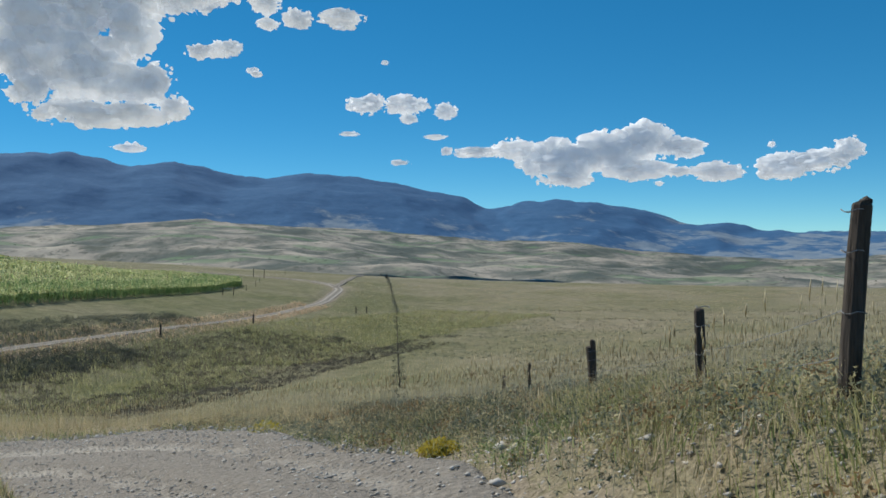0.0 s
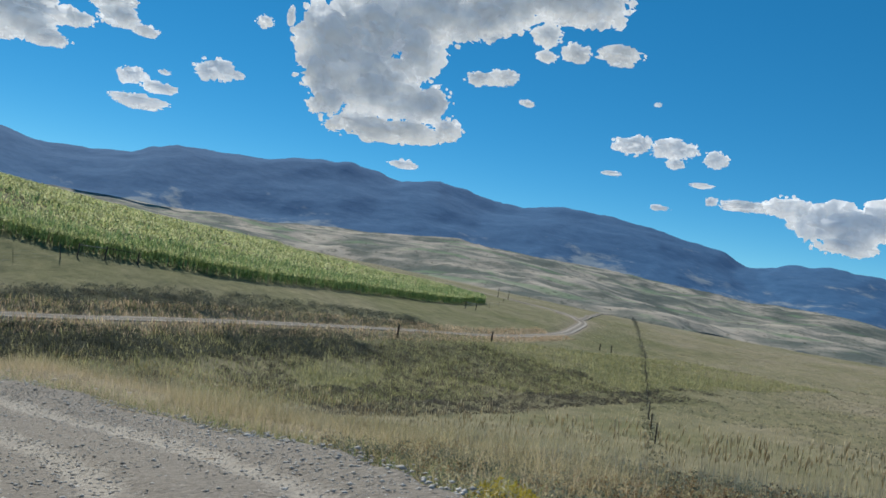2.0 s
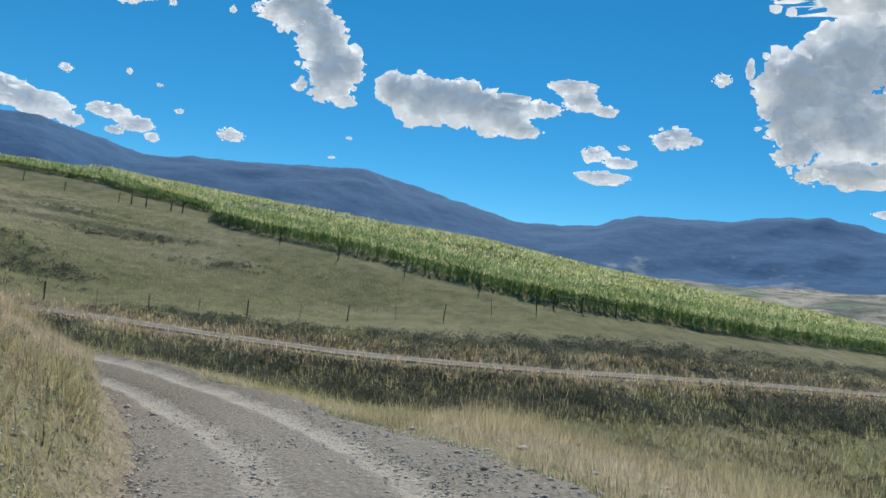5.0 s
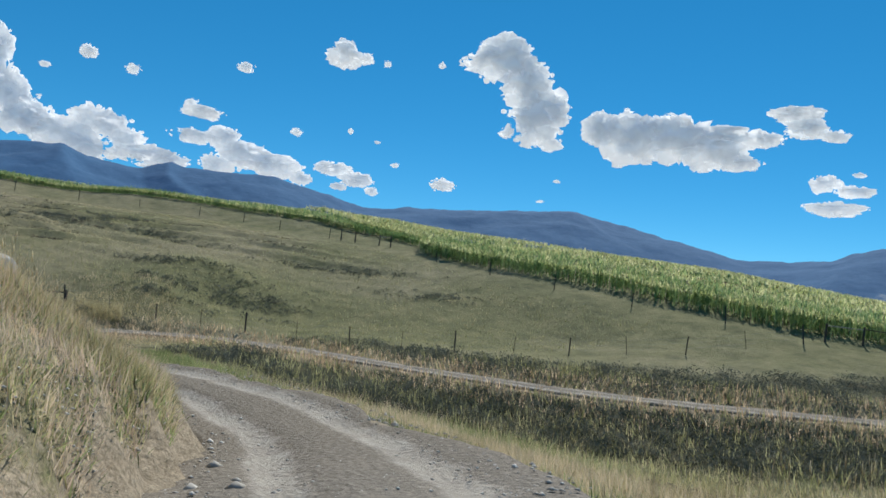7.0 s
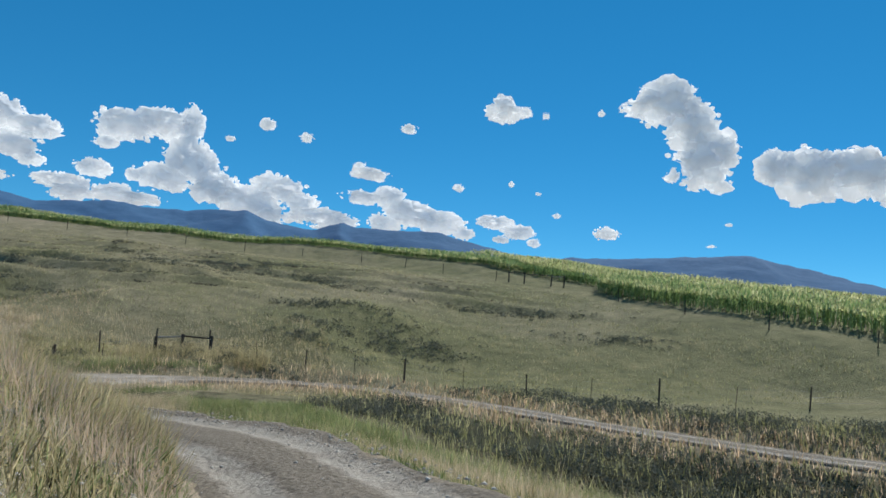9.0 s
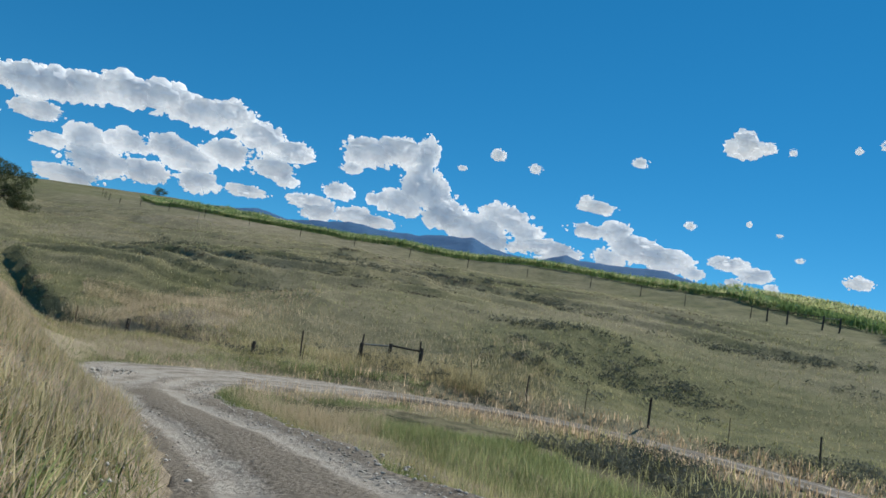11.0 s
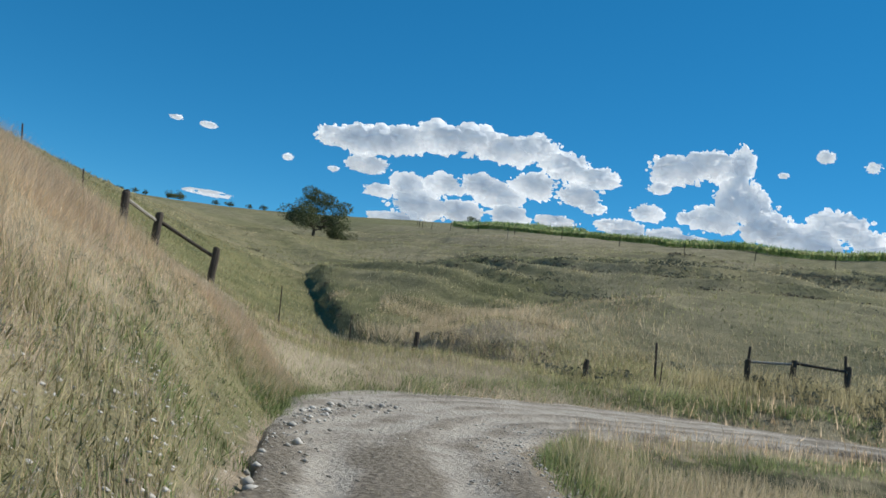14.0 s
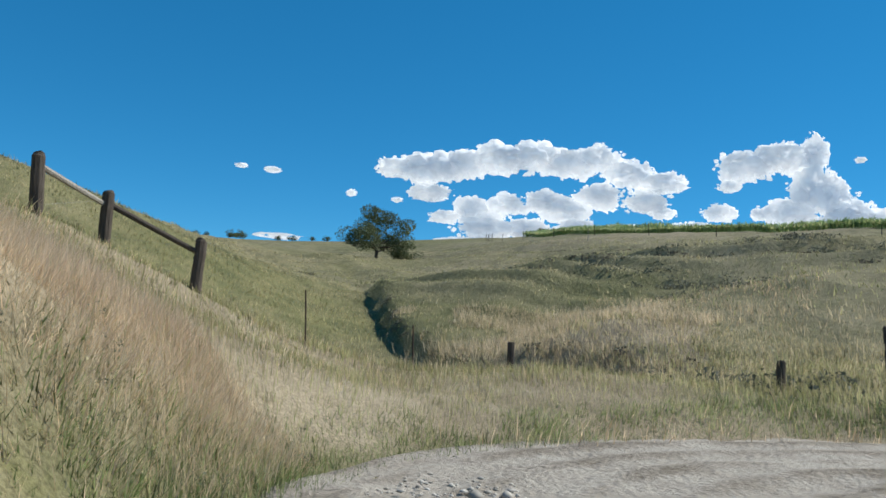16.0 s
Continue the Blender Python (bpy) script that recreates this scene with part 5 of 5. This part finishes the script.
    x, y = beside(rng, 700, UPPER, 3.0, 8, 1.0, (at_x(UPPER, -22), at_x(UPPER, -44)))
    seed_heads(x, y, 0.4, 0.7, 22)
    x, y = rng.uniform(-73, -63, 500), rng.uniform(4, 24, 500)
    m = off_road(x, y, 4.5, 4.5)
    seed_heads(x[m], y[m], 0.6, 1.0, 23)


def seed_heads(x, y, lo, hi, seed):
    rng = np.random.default_rng(seed)
    p = on_land(x, y)
    n = len(p)
    h = rng.uniform(lo, hi, n)
    d = rng.uniform(-0.12, 0.12, (n, 2))
    top = p + np.c_[d * h[:, None], h]
    neck = p + np.c_[d * h[:, None] * 0.8, h * rng.uniform(0.74, 0.86, n)]
    w = rng.uniform(0.005, 0.011, n)[:, None]
    sx, sy = np.array((1.0, 0, 0)), np.array((0, 1.0, 0))
    mid = neck * 0.45 + top * 0.55
    v = np.stack([p - sx * 0.004, p + sx * 0.004, neck, mid + sx * w, mid + sy * w, mid - sx * w, mid - sy * w, top], 1).reshape(-1, 3)
    b = (np.arange(n) * 8)[:, None]
    tri = [(0, 1, 2), (2, 3, 4), (2, 4, 5), (2, 5, 6), (2, 6, 3), (7, 4, 3), (7, 5, 4), (7, 6, 5), (7, 3, 6)]
    f = np.concatenate([b + t for t in tri], 0)
    tagged(mesh_object("seed_grass", v, f, SEED, shade=False), "pale feathery seed heads of tall grass", "grass", kind="stuff")


def leaf_cloud(centres, radii, per, size, rng, flat=0.75):
    """Small leaves in clumps round centres: vertices and triangles."""
    c = np.repeat(centres, per, 0)
    r = np.repeat(radii, per)
    u = rng.normal(size=(len(c), 3))
    u /= np.linalg.norm(u, axis=1)[:, None]
    u[:, 2] = np.abs(u[:, 2]) if flat > 0 else u[:, 2]
    rad = rng.uniform(0.55, 1.0, len(c)) ** 0.6
    p = c + u * (r * rad)[:, None] * (1, 1, abs(flat))
    a = rng.normal(size=(len(c), 3))
    b = rng.normal(size=(len(c), 3))
    a /= np.linalg.norm(a, axis=1)[:, None]
    b /= np.linalg.norm(b, axis=1)[:, None]
    s = (size * rng.uniform(0.5, 1.3, len(c)))[:, None]
    v = np.stack([p - a * s, p + a * s * 0.6 + b * s * 0.5, p + b * s], 1).reshape(-1, 3)
    return v, np.arange(len(v)).reshape(-1, 3)


BRUSH = mat_plain("grey_brown_brush", (0.09, 0.083, 0.066), (0.24, 0.205, 0.155), through_light=0.2, island=True)
SAGE = mat_plain("sage_leaves", (0.13, 0.15, 0.10), (0.31, 0.32, 0.23), through_light=0.3, island=True)
RUSTY = mat_plain("rusty_weeds", (0.20, 0.125, 0.06), (0.42, 0.29, 0.15), through_light=0.3, island=True)
THICKETS = [(-78.7, 26.5), (-79, 31), (-83, 30), (-90, 40), (-88, 44), (-78, 47), (-99, 27), (-88, 4), (-85.6, 25), (-101, 26.5), (-71, 18.3), (-71.5, 21),
            (-97, 6), (-97.7, -1.7), (-114, -11), (-115, 6.5), (-117.7, 14.7), (-106, 16), (-100.2, 12), (-94, 8.3), (-75.7, 25.0), (-76.8, 31.5), (-103.2, 12.8), (-105, -10), (-70.8, 8.0)]


def build_scrub():
    rng = np.random.default_rng(17)
    k0, k1 = at_y(LOWER, 30), at_y(LOWER, 98)
    # brush on the banks of the valley track
    x1, y1 = beside(rng, 2000, LOWER, -2.2, -6.8, 1.0, (k0, at_y(LOWER, 82)))
    x2, y2 = beside(rng, 1500, LOWER, 2.2, 7.5, 1.1, (at_y(LOWER, 27), k1))
    x, y = np.r_[x1, x2], np.r_[y1, y2]
    m = off_road(x, y, 4, 1.9) & (waves(x, y, 9, 41, 2) > -0.45) & (x > -66)
    x, y = x[m], y[m]
    v, f = leaf_cloud(on_land(x, y, 0.05), rng.uniform(0.3, 0.75, len(x)), 46, 0.085, rng)
    tagged(mesh_object("scrub", v, f, SCRUB, shade=False), "dark scrub on the banks of the valley track", "shrubs", kind="stuff")
    # bushes in the folds of the far hillside
    x, y = rng.uniform(-112, -68, 9000), rng.uniform(-22, 40, 9000)
    fold = waves(0.86 * x - 0.5 * y, (0.5 * x + 0.86 * y) * 0.28, 4.5, 5, 3) * -1
    m = (fold > 0.75) & ((y > 14) | (x < -97)) & (to_line(x, y, BROW)[2] > 8) & off_road(x, y, 9, 6)
    x, y = x[m][:420], y[m][:420]
    v, f = leaf_cloud(on_land(x, y, 0.05), rng.uniform(0.25, 0.6, len(x)), 34, 0.10, rng)
    tagged(mesh_object("hillside_scrub", v, f, SCRUB, shade=False), "low dark bushes in folds of the hillside", "shrubs", kind="stuff")
    # low growth on the steps of the far hillside
    x, y = rng.uniform(-125, -72, 30000), rng.uniform(-24, 42, 30000)
    step, some = terraces(x, y, near_land(x, y))
    m = (step < 0.22) & (some > 0.5) & (to_line(x, y, BROW)[2] > 6) & off_road(x, y, 9, 6) & ((y > 6) | (x < -92))
    x, y = x[m][:1000], y[m][:1000]
    v, f = leaf_cloud(on_land(x, y, 0.05), rng.uniform(0.12, 0.34, len(x)), 18, 0.10, rng)
    tagged(mesh_object("terrace_scrub", v, f, BRUSH, shade=False), "low brown brush along the steps of the hillside", "shrubs", kind="stuff")
    # darker thickets on the far slope
    px, py = [], []
    for cx, cy in THICKETS:
        k = rng.normal(size=(44, 2)) * (0.7, 2.6)
        px.append(cx + 0.86 * k[:, 0] + 0.5 * k[:, 1]), py.append(cy - 0.5 * k[:, 0] + 0.86 * k[:, 1])
    x, y = np.concatenate(px), np.concatenate(py)
    v, f = leaf_cloud(on_land(x, y, 0.05), rng.uniform(0.25, 0.6, len(x)), 34, 0.10, rng)
    tagged(mesh_object("thickets", v, f, SCRUB, shade=False), "dark thickets of brush on the far slope", "shrubs", kind="stuff")
    # weeds of the near verge: grey-green, brown and olive
    for n, mat, sd in ((2300, SAGE, 1), (420, RUSTY, 2), (1000, OLIVE, 3)):
        x, y = beside(rng, n, UPPER, -2.1, -8.5, 1.0, (int(np.argmin(np.abs(UPPER[:, 1] - 3))), at_x(UPPER, -9)))
        m = off_road(x, y, 2.1, 2)
        x, y = x[m], y[m]
        v, f = leaf_cloud(on_land(x, y, 0.02), rng.uniform(0.10, 0.30, len(x)), 56, 0.03, rng, 1.1)
        tagged(mesh_object("verge_weeds", v, f, mat, shade=False), ("grey-green sagebrush weeds on the verge", "rusty brown seeding weeds on the verge", "olive leafy weeds on the verge")[sd - 1], "weeds", kind="stuff")
    # a rusty clump, leafy green clumps and a dry grey one by the near posts
    for n, cx, cy, wide, r, mat, label in ((70, -0.7, 16.2, 0.8, 0.26, RUSTY, "rusty seeding weed clump at the gravel edge"), (34, 1.35, 7.9, 0.42, 0.17, WEED, "leafy green weed clump at the gravel edge"), (26, 0.5, 10.4, 0.5, 0.17, SAGE, "pale grey-green weed clump at the gravel edge"), (16, 1.75, 7.35, 0.2, 0.13, BRUSH, "dry grey weed clump by the near posts")):
        q = rng.normal(size=(n, 2)) * wide
        v, f = leaf_cloud(on_land(cx + q[:, 0], cy + q[:, 1], 0.02), rng.uniform(0.6, 1.2, n) * r, 110, 0.026, rng, 1.1)
        tagged(mesh_object("verge_weeds", v, f, mat, shade=False), label, "weeds", kind="stuff")
    for n, mat, sd in ((500, SAGE, 1), (300, OLIVE, 2)):
        x, y = beside(rng, n, UPPER, 2.1, 3.9, 1.0, (at_x(UPPER, -12), len(UPPER) - 1))
        v, f = leaf_cloud(on_land(x, y, 0.02), rng.uniform(0.07, 0.17, len(x)), 50, 0.022, rng, 0.9)
        tagged(mesh_object("roadside_weeds", v, f, mat, shade=False), ("grey-green low weeds beside the gravel", "olive low weeds beside the gravel")[sd - 1], "weeds", kind="stuff")
    # grey-brown brush on the slope that falls from the verge
    x, y = beside(rng, 4600, UPPER, -7.0, -21, 1.0, (at_y(UPPER, 3), at_x(UPPER, -14)))
    m = off_road(x, y, 5.0, 3) & (waves(x, y, 5, 62, 2) > -0.6)
    x, y = x[m], y[m]
    v, f = leaf_cloud(on_land(x, y, 0.05), rng.uniform(0.16, 0.42, len(x)), 40, 0.055, rng)
    tagged(mesh_object("slope_brush", v, f, BRUSH, shade=False), "grey-brown brush on the slope below the verge", "shrubs", kind="stuff")
    # brown brush on the slope between the two roads
    x, y = rng.uniform(-34, 2, 11000), rng.uniform(30, 96, 11000)
    d = to_line(x, y, GULLY_FINE, 4)
    m = (np.abs(d[2]) < 16) & off_road(x, y, 11, 4) & (waves(x, y, 9, 43, 3) > np.where(y > 52, -0.6, -0.2))
    x, y = x[m], y[m]
    v, f = leaf_cloud(on_land(x, y, 0.05), rng.uniform(0.2, 0.5, len(x)), 34, 0.075, rng)
    tagged(mesh_object("valley_brush", v, f, BRUSH, shade=False), "grey-brown brush on the valley slopes", "shrubs", kind="stuff")
    # brush along the foot of the scarp
    x, y = beside(rng, 45, SCARP, -0.4, 0.3, 1.0)
    m = (y < -2.5) | (waves(x, y, 2.5, 44, 2) > 0.25)
    x, y = x[m], y[m]
    v, f = leaf_cloud(on_land(x, y, 0.05), rng.uniform(0.12, 0.3, len(x)), 44, 0.055, rng)
    tagged(mesh_object("scarp_scrub", v, f, BRUSH, shade=False), "dark brush along the eroded bank", "shrubs", kind="stuff")
    # dark tussocks over the meadow
    r = np.sqrt(rng.uniform(0.01, 1, 11000)) * 140
    a = rng.uniform(-0.75, 0.25, 11000)
    x, y = np.sin(-a) * r + 3, np.cos(a) * r + 6
    m = off_road(x, y, 5, 3) & (rng.uniform(0, 1, len(x)) < smooth(-14, 8, x)) & (waves(x, y, 14, 47, 3) > -0.3)
    x, y = x[m], y[m]
    v, f = leaf_cloud(on_land(x, y, 0.05), rng.uniform(0.08, 0.24, len(x)), 14, 0.08, rng)
    tagged(mesh_object("meadow_tussocks", v, f, SCRUB, shade=False), "small dark tussocks scattered over the meadow", "shrubs", kind="stuff")
    # weeds along the meadow fence
    y = rng.uniform(24, 282, 900)
    x = np.where(y < 138, -8.3 + (138 - y) * 0.062, -20.8 + (282.7 - y) * 0.0865) + rng.uniform(-0.5, 0.5, 900)
    v, f = leaf_cloud(on_land(x, y, 0.05), rng.uniform(0.1, 0.24, 900), 16, 0.09, rng)
    tagged(mesh_object("fence_line_weeds", v, f, SCRUB, shade=False), "dark weeds along the meadow fence line", "shrubs", kind="stuff")
    # trees and hedges far off in the valley
    cx, cy, cr = [], [], []
    for _ in range(420):
        az, r = rng.uniform(-34, 34), rng.uniform(650, 2300)
        cx.append(-math.sin(radians(az)) * r), cy.append(math.cos(radians(az)) * r), cr.append(rng.uniform(1.2, 3.5))
    for _ in range(160):
        az, r = rng.uniform(-26, -17), rng.uniform(620, 680)
        cx.append(-math.sin(radians(az)) * r), cy.append(math.cos(radians(az)) * r), cr.append(rng.uniform(1.5, 3.2))
    v, f = leaf_cloud(on_land(np.array(cx), np.array(cy), 0.3), np.array(cr), 60, 0.55, rng, 0.9)
    tagged(mesh_object("distant_trees", v, f, SCRUB, shade=False), "scattered dark trees far off in the valley", "trees", kind="stuff")


def rabbitbrush(x, y, r, seed):
    rng = np.random.default_rng(seed)
    root = thing("rabbitbrush", (x, y, height(x, y)), "yellow-flowering rabbitbrush beside the gravel road", "shrub", "yellow shrubs")
    n = 260
    p = rng.normal(size=(n, 2)) * r * 0.22
    q = np.c_[p, np.zeros(n) - 0.03]
    v, f = blades(q, rng.uniform(0.6, 1.05, n) * r, np.full(n, 0.012), rng, 0.75)
    ob = mesh_object("stem_tuft", v, f, GREENGRASS, False, root)
    v, f = leaf_cloud(np.zeros((1, 3)), np.array([r]), 900, 0.045, rng, 0.72)
    v = v[np.repeat(v.reshape(-1, 3, 3)[:, 0, 2] > 0.2 * r, 3)]
    ob = mesh_object("flower_head", v, np.arange(len(v)).reshape(-1, 3), YELLOW, False, root)
    ob["label"] = "clusters of yellow flowers"


def tree(x, y, tall, wide, seed, label, name="tree"):
    rng = np.random.default_rng(seed)
    z = height(x, y)
    root = thing(name, (x, y, z), label, "tree")
    bush = name == "bush"
    trunk_top = tall * (0.08 if bush else 0.2)
    me = tube([(0, 0, -0.4), (0.05, 0, trunk_top * 0.5), (0.12, 0.05, trunk_top), (0.1, 0.1, tall * 0.62)], [tall * 0.04, tall * 0.032, tall * 0.026, tall * 0.01], 9, "trunk", True, 0.06, seed)
    part("trunk", me, BARK, root)
    ends = []
    for i in range(9):
        a = rng.uniform(0, 6.28)
        l = rng.uniform(0.5, 0.95) * wide * 0.5
        z0 = rng.uniform(0.7, 1.6) * trunk_top
        e = Vector((math.cos(a) * l, math.sin(a) * l, min(z0 + rng.uniform(0.15, 0.5) * tall, tall * 0.85)))
        mid = Vector((0.1, 0.05, z0)).lerp(e, 0.5) + Vector((0, 0, -0.06 * tall))
        part("limb", tube([(0.1, 0.05, z0), mid, e], [tall * 0.016, tall * 0.010, tall * 0.004], 6, "limb", True, 0.05, i), BARK, root)
        ends += [e, mid.lerp(e, 0.6)]
    c = np.array([tuple(e) for e in ends] + [(rng.uniform(-0.2, 0.2) * wide, rng.uniform(-0.2, 0.2) * wide, tall * rng.uniform(0.25 if bush else 0.6, 0.8 if bush else 0.92)) for _ in range(9)])
    v, f = leaf_cloud(c, rng.uniform(0.10, 0.19, len(c)) * wide, 160 if bush else 520, (0.04 if bush else 0.026) * tall, rng, -0.8)
    mesh_object("crown", v, f, LEAF, False, root)


def crop_plants():
    """Tall green crop: leafy stalks along the open edge, crowded tops behind."""
    rng = np.random.default_rng(27)
    line = CROP_LINE
    # edge rows with leaves
    x, y = beside(rng, 11000, line, -0.4, -8.0, 1.3)
    p = on_land(x, y)
    n, h = len(p), rng.uniform(1.35, 1.75, len(p)) * np.where(x < -101, 0.48, 1.0)
    vs, fs, off = [], [], 0
    v, f = blades(p, h, np.full(n, 0.05), rng, 0.08, True)
    vs.append(v), fs.append(f)
    off = len(v)
    for k in range(7):
        q = p + np.c_[np.zeros((n, 2)), h * (0.18 + 0.1 * k) * rng.uniform(0.85, 1.15, n)]
        v, f = blades(q, rng.uniform(0.35, 0.75, n), rng.uniform(0.07, 0.12, n), rng, 0.95)
        vs.append(v), fs.append(f + off)
        off += len(v)
    tagged(mesh_object("crop_edge", np.concatenate(vs), np.concatenate(fs), CROP_LOW, False), "tall green crop stalks with dense leaves along the field edge", "crop", kind="stuff")
    # tops all over the field
    x, y = beside(rng, 190000, line, -0.5, -125, 2.0)
    x8, y8 = beside(rng, 34000, line, -0.5, -40, 1.3, (at_x(line, -101), len(line) - 1))
    x, y = np.r_[x, x8], np.r_[y, y8]
    inside = to_line(x, y, line)[2] < 0
    x, y = x[inside], y[inside]
    p = on_land(x, y) + np.c_[np.zeros((len(x), 2)), rng.uniform(1.12, 1.45, len(x)) * np.where((x < -104) & (y < 50), 0.46, 1.0)]
    far = np.clip(to_line(x, y, line)[0] / 60, 0, 1)
    v, f = blades(p, rng.uniform(0.2, 0.38, len(p)) * (1 + 0.3 * far), rng.uniform(0.05, 0.10, len(p)) * (1 + 2.2 * far), rng, 0.8, True)
    tagged(mesh_object("crop_tops", v, f, CROP_TOP, False, normals=soft_normals(v, 3, rng)), "yellow-green tops of the ripening crop", "crop", kind="stuff")
    x, y = beside(rng, 26000, line, -4, -125, 1.4)
    inside = to_line(x, y, line)[2] < 0
    x, y = x[inside], y[inside]
    p = on_land(x, y) + np.c_[np.zeros((len(x), 2)), rng.uniform(0.7, 1.1, len(x)) * np.where((x < -104) & (y < 50), 0.3, 1.0)]
    v, f = blades(p, rng.uniform(0.5, 0.8, len(p)), rng.uniform(0.18, 0.36, len(p)), rng, 0.95)
    tagged(mesh_object("crop_leaves", v, f, CROP_LOW, False), "green leaves filling the crop field", "crop", kind="stuff")


CROP_LINE = offset_line(BROW_PTS + [(-101.5, 52.2, 0), (-114, 45.3, 0), (-127.8, 35.8, 0), (-133.8, 22.4, 0), (-137.8, 7, 0), (-142.3, -10.5, 0), (-152.6, -32, 0), (-168, -46, 0)], 0.4, -2.2)


def stones(x, y, lo, hi, seed, name, label):
    rng = np.random.default_rng(seed)
    p = on_land(x, y, 0.0)
    n = len(p)
    du, zu, cu = to_line(x, y, UPPER, 1)
    du = np.where(cu < 0, du - shoulder(zu), du + inner(x))
    p[:, 2] = np.where(du < 1.9, zu + 0.02 - cu * camber(zu), p[:, 2])
    s = lo * (hi / lo) ** (rng.uniform(0, 1, n) ** 2.2)
    o = np.array([(1, 0, 0), (0, 1, 0), (-1, 0, 0), (0, -1, 0), (0, 0, 0.8), (0, 0, -0.5)], float)
    jig = o[None] * rng.uniform(0.55, 1.25, (n, 6, 1)) * s[:, None, None]
    a = rng.uniform(0, 6.28, n)
    c, d = np.cos(a)[:, None], np.sin(a)[:, None]
    v = np.stack([jig[..., 0] * c - jig[..., 1] * d, jig[..., 0] * d + jig[..., 1] * c, jig[..., 2] * 0.7], -1) + p[:, None]
    tri = [(0, 1, 4), (1, 2, 4), (2, 3, 4), (3, 0, 4), (1, 0, 5), (2, 1, 5), (3, 2, 5), (0, 3, 5)]
    b = (np.arange(n) * 6)[:, None]
    f = np.concatenate([b + t for t in tri], 0)
    tagged(mesh_object(name, v.reshape(-1, 3), f, STONE, False), label, "stones", kind="stuff")


def build_stones():
    rng = np.random.default_rng(37)
    i0 = int(np.argmin(np.abs(UPPER[:, 1] + 2)))
    j1 = len(UPPER) - 1
    k = at_x(UPPER, -30)
    x1, y1 = beside(rng, 9000, UPPER, -1.2, -3.2, 1.0, (i0, k))
    x2, y2 = beside(rng, 9000, UPPER, 1.1, 2.2, 1.0, (i0, j1))
    x3, y3 = beside(rng, 6000, UPPER, -0.55, 0.55, 1.0, (i0, j1))
    x4, y4 = beside(rng, 3500, UPPER, -1.2, -2.6, 1.0, (k, j1))
    x6, y6 = beside(rng, 19000, UPPER, -5.0, 2.0, 1.0, (i0, at_x(UPPER, -20)))
    m = ~off_road(x6, y6, 2.3, 0)
    x6, y6 = x6[m], y6[m]
    x7, y7 = beside(rng, 3000, UPPER, 1.5, 2.4, 1.0, (at_x(UPPER, -14), j1))
    stones(np.r_[x6, x7], np.r_[y6, y7], 0.010, 0.042, 40, "gravel", "broken grey and tan stones strewn over the road")
    m = (x3 > -24) | (rng.uniform(0, 1, len(x3)) < 0.12)
    x3, y3 = x3[m], y3[m]
    m = (x2 > -24) | (rng.uniform(0, 1, len(x2)) < 0.45)
    x2, y2 = x2[m], y2[m]
    stones(np.r_[x1, x2, x3, x4], np.r_[y1, y2, y3, y4], 0.011, 0.045, 38, "gravel", "grey and tan gravel along the road edges")
    x, y = beside(rng, 380, UPPER, -1.8, -4.6, 1.0, (i0, k))
    x5, y5 = beside(rng, 420, UPPER, 1.1, 2.3, 1.2, (at_x(UPPER, -22), j1))
    m = ~off_road(x5, y5, 2.0, 0)
    x5, y5 = x5[m], y5[m]
    x8, y8 = rng.normal(size=90) * 0.35 + 0.85, rng.normal(size=90) * 0.8 + 9.1
    x, y = np.r_[x, x8], np.r_[y, y8]
    stones(np.r_[x, x5], np.r_[y, y5], 0.04, 0.11, 39, "loose_rocks", "pale loose rocks lying beside the road")


def boulder(x, y, r, seed):
    bm = bmesh.new()
    bmesh.ops.create_icosphere(bm, subdivisions=3, radius=r)
    for v in bm.verts:
        v.co *= 1 + 0.28 * noise.noise(v.co * 1.7 / r + Vector((seed, 0, 0))) + 0.1 * noise.noise(v.co * 5 / r)
        v.co.z *= 0.7
    me = bpy.data.meshes.new("boulder")
    bm.to_mesh(me)
    bm.free()
    me.materials.append(BOULDER)
    ob = new("boulder", me)
    ob.location = (x, y, height(x, y) + r * 0.25)
    tagged(ob, "pale rounded boulder half buried in the bank", "rock", "boulders")


BOULDER = mat_plain("boulder_stone", (0.30, 0.28, 0.25), (0.58, 0.55, 0.50), 6)
build_fences()
build_grass()
build_scrub()
crop_plants()
build_stones()
rabbitbrush(-3.35, 14.8, 0.40, 1)
rabbitbrush(-0.05, 8.7, 0.27, 2)
tree(-124.2, -40.1, 6.3, 8.6, 5, "lone broad dark green tree in the dry hollow")
tree(-127.6, -38.6, 3.2, 4.2, 6, "small dark bush beside the lone tree", "bush")
tree(-236.0, -71.0, 2.6, 4.2, 7, "round dark bush on the brow of the hill", "bush")
boulder(-30.5, 19.0, 0.35, 3)
for k, (x, y, tall) in enumerate(((-154.0, -110.0, 1.2), (-156.3, -108.6, 1.1), (-158.7, -108.0, 1.1), (-161.0, -104.2, 2.0), (-166.3, -106.5, 2.1), (-177.6, -106.9, 1.3), (-179.4, -104.5, 1.5), (-178.4, -97.9, 1.2), (-184.9, -99.4, 1.4))):
    tree(x, y, tall, tall * 1.5, 60 + k, "dark rounded bush on the far skyline", "bush")
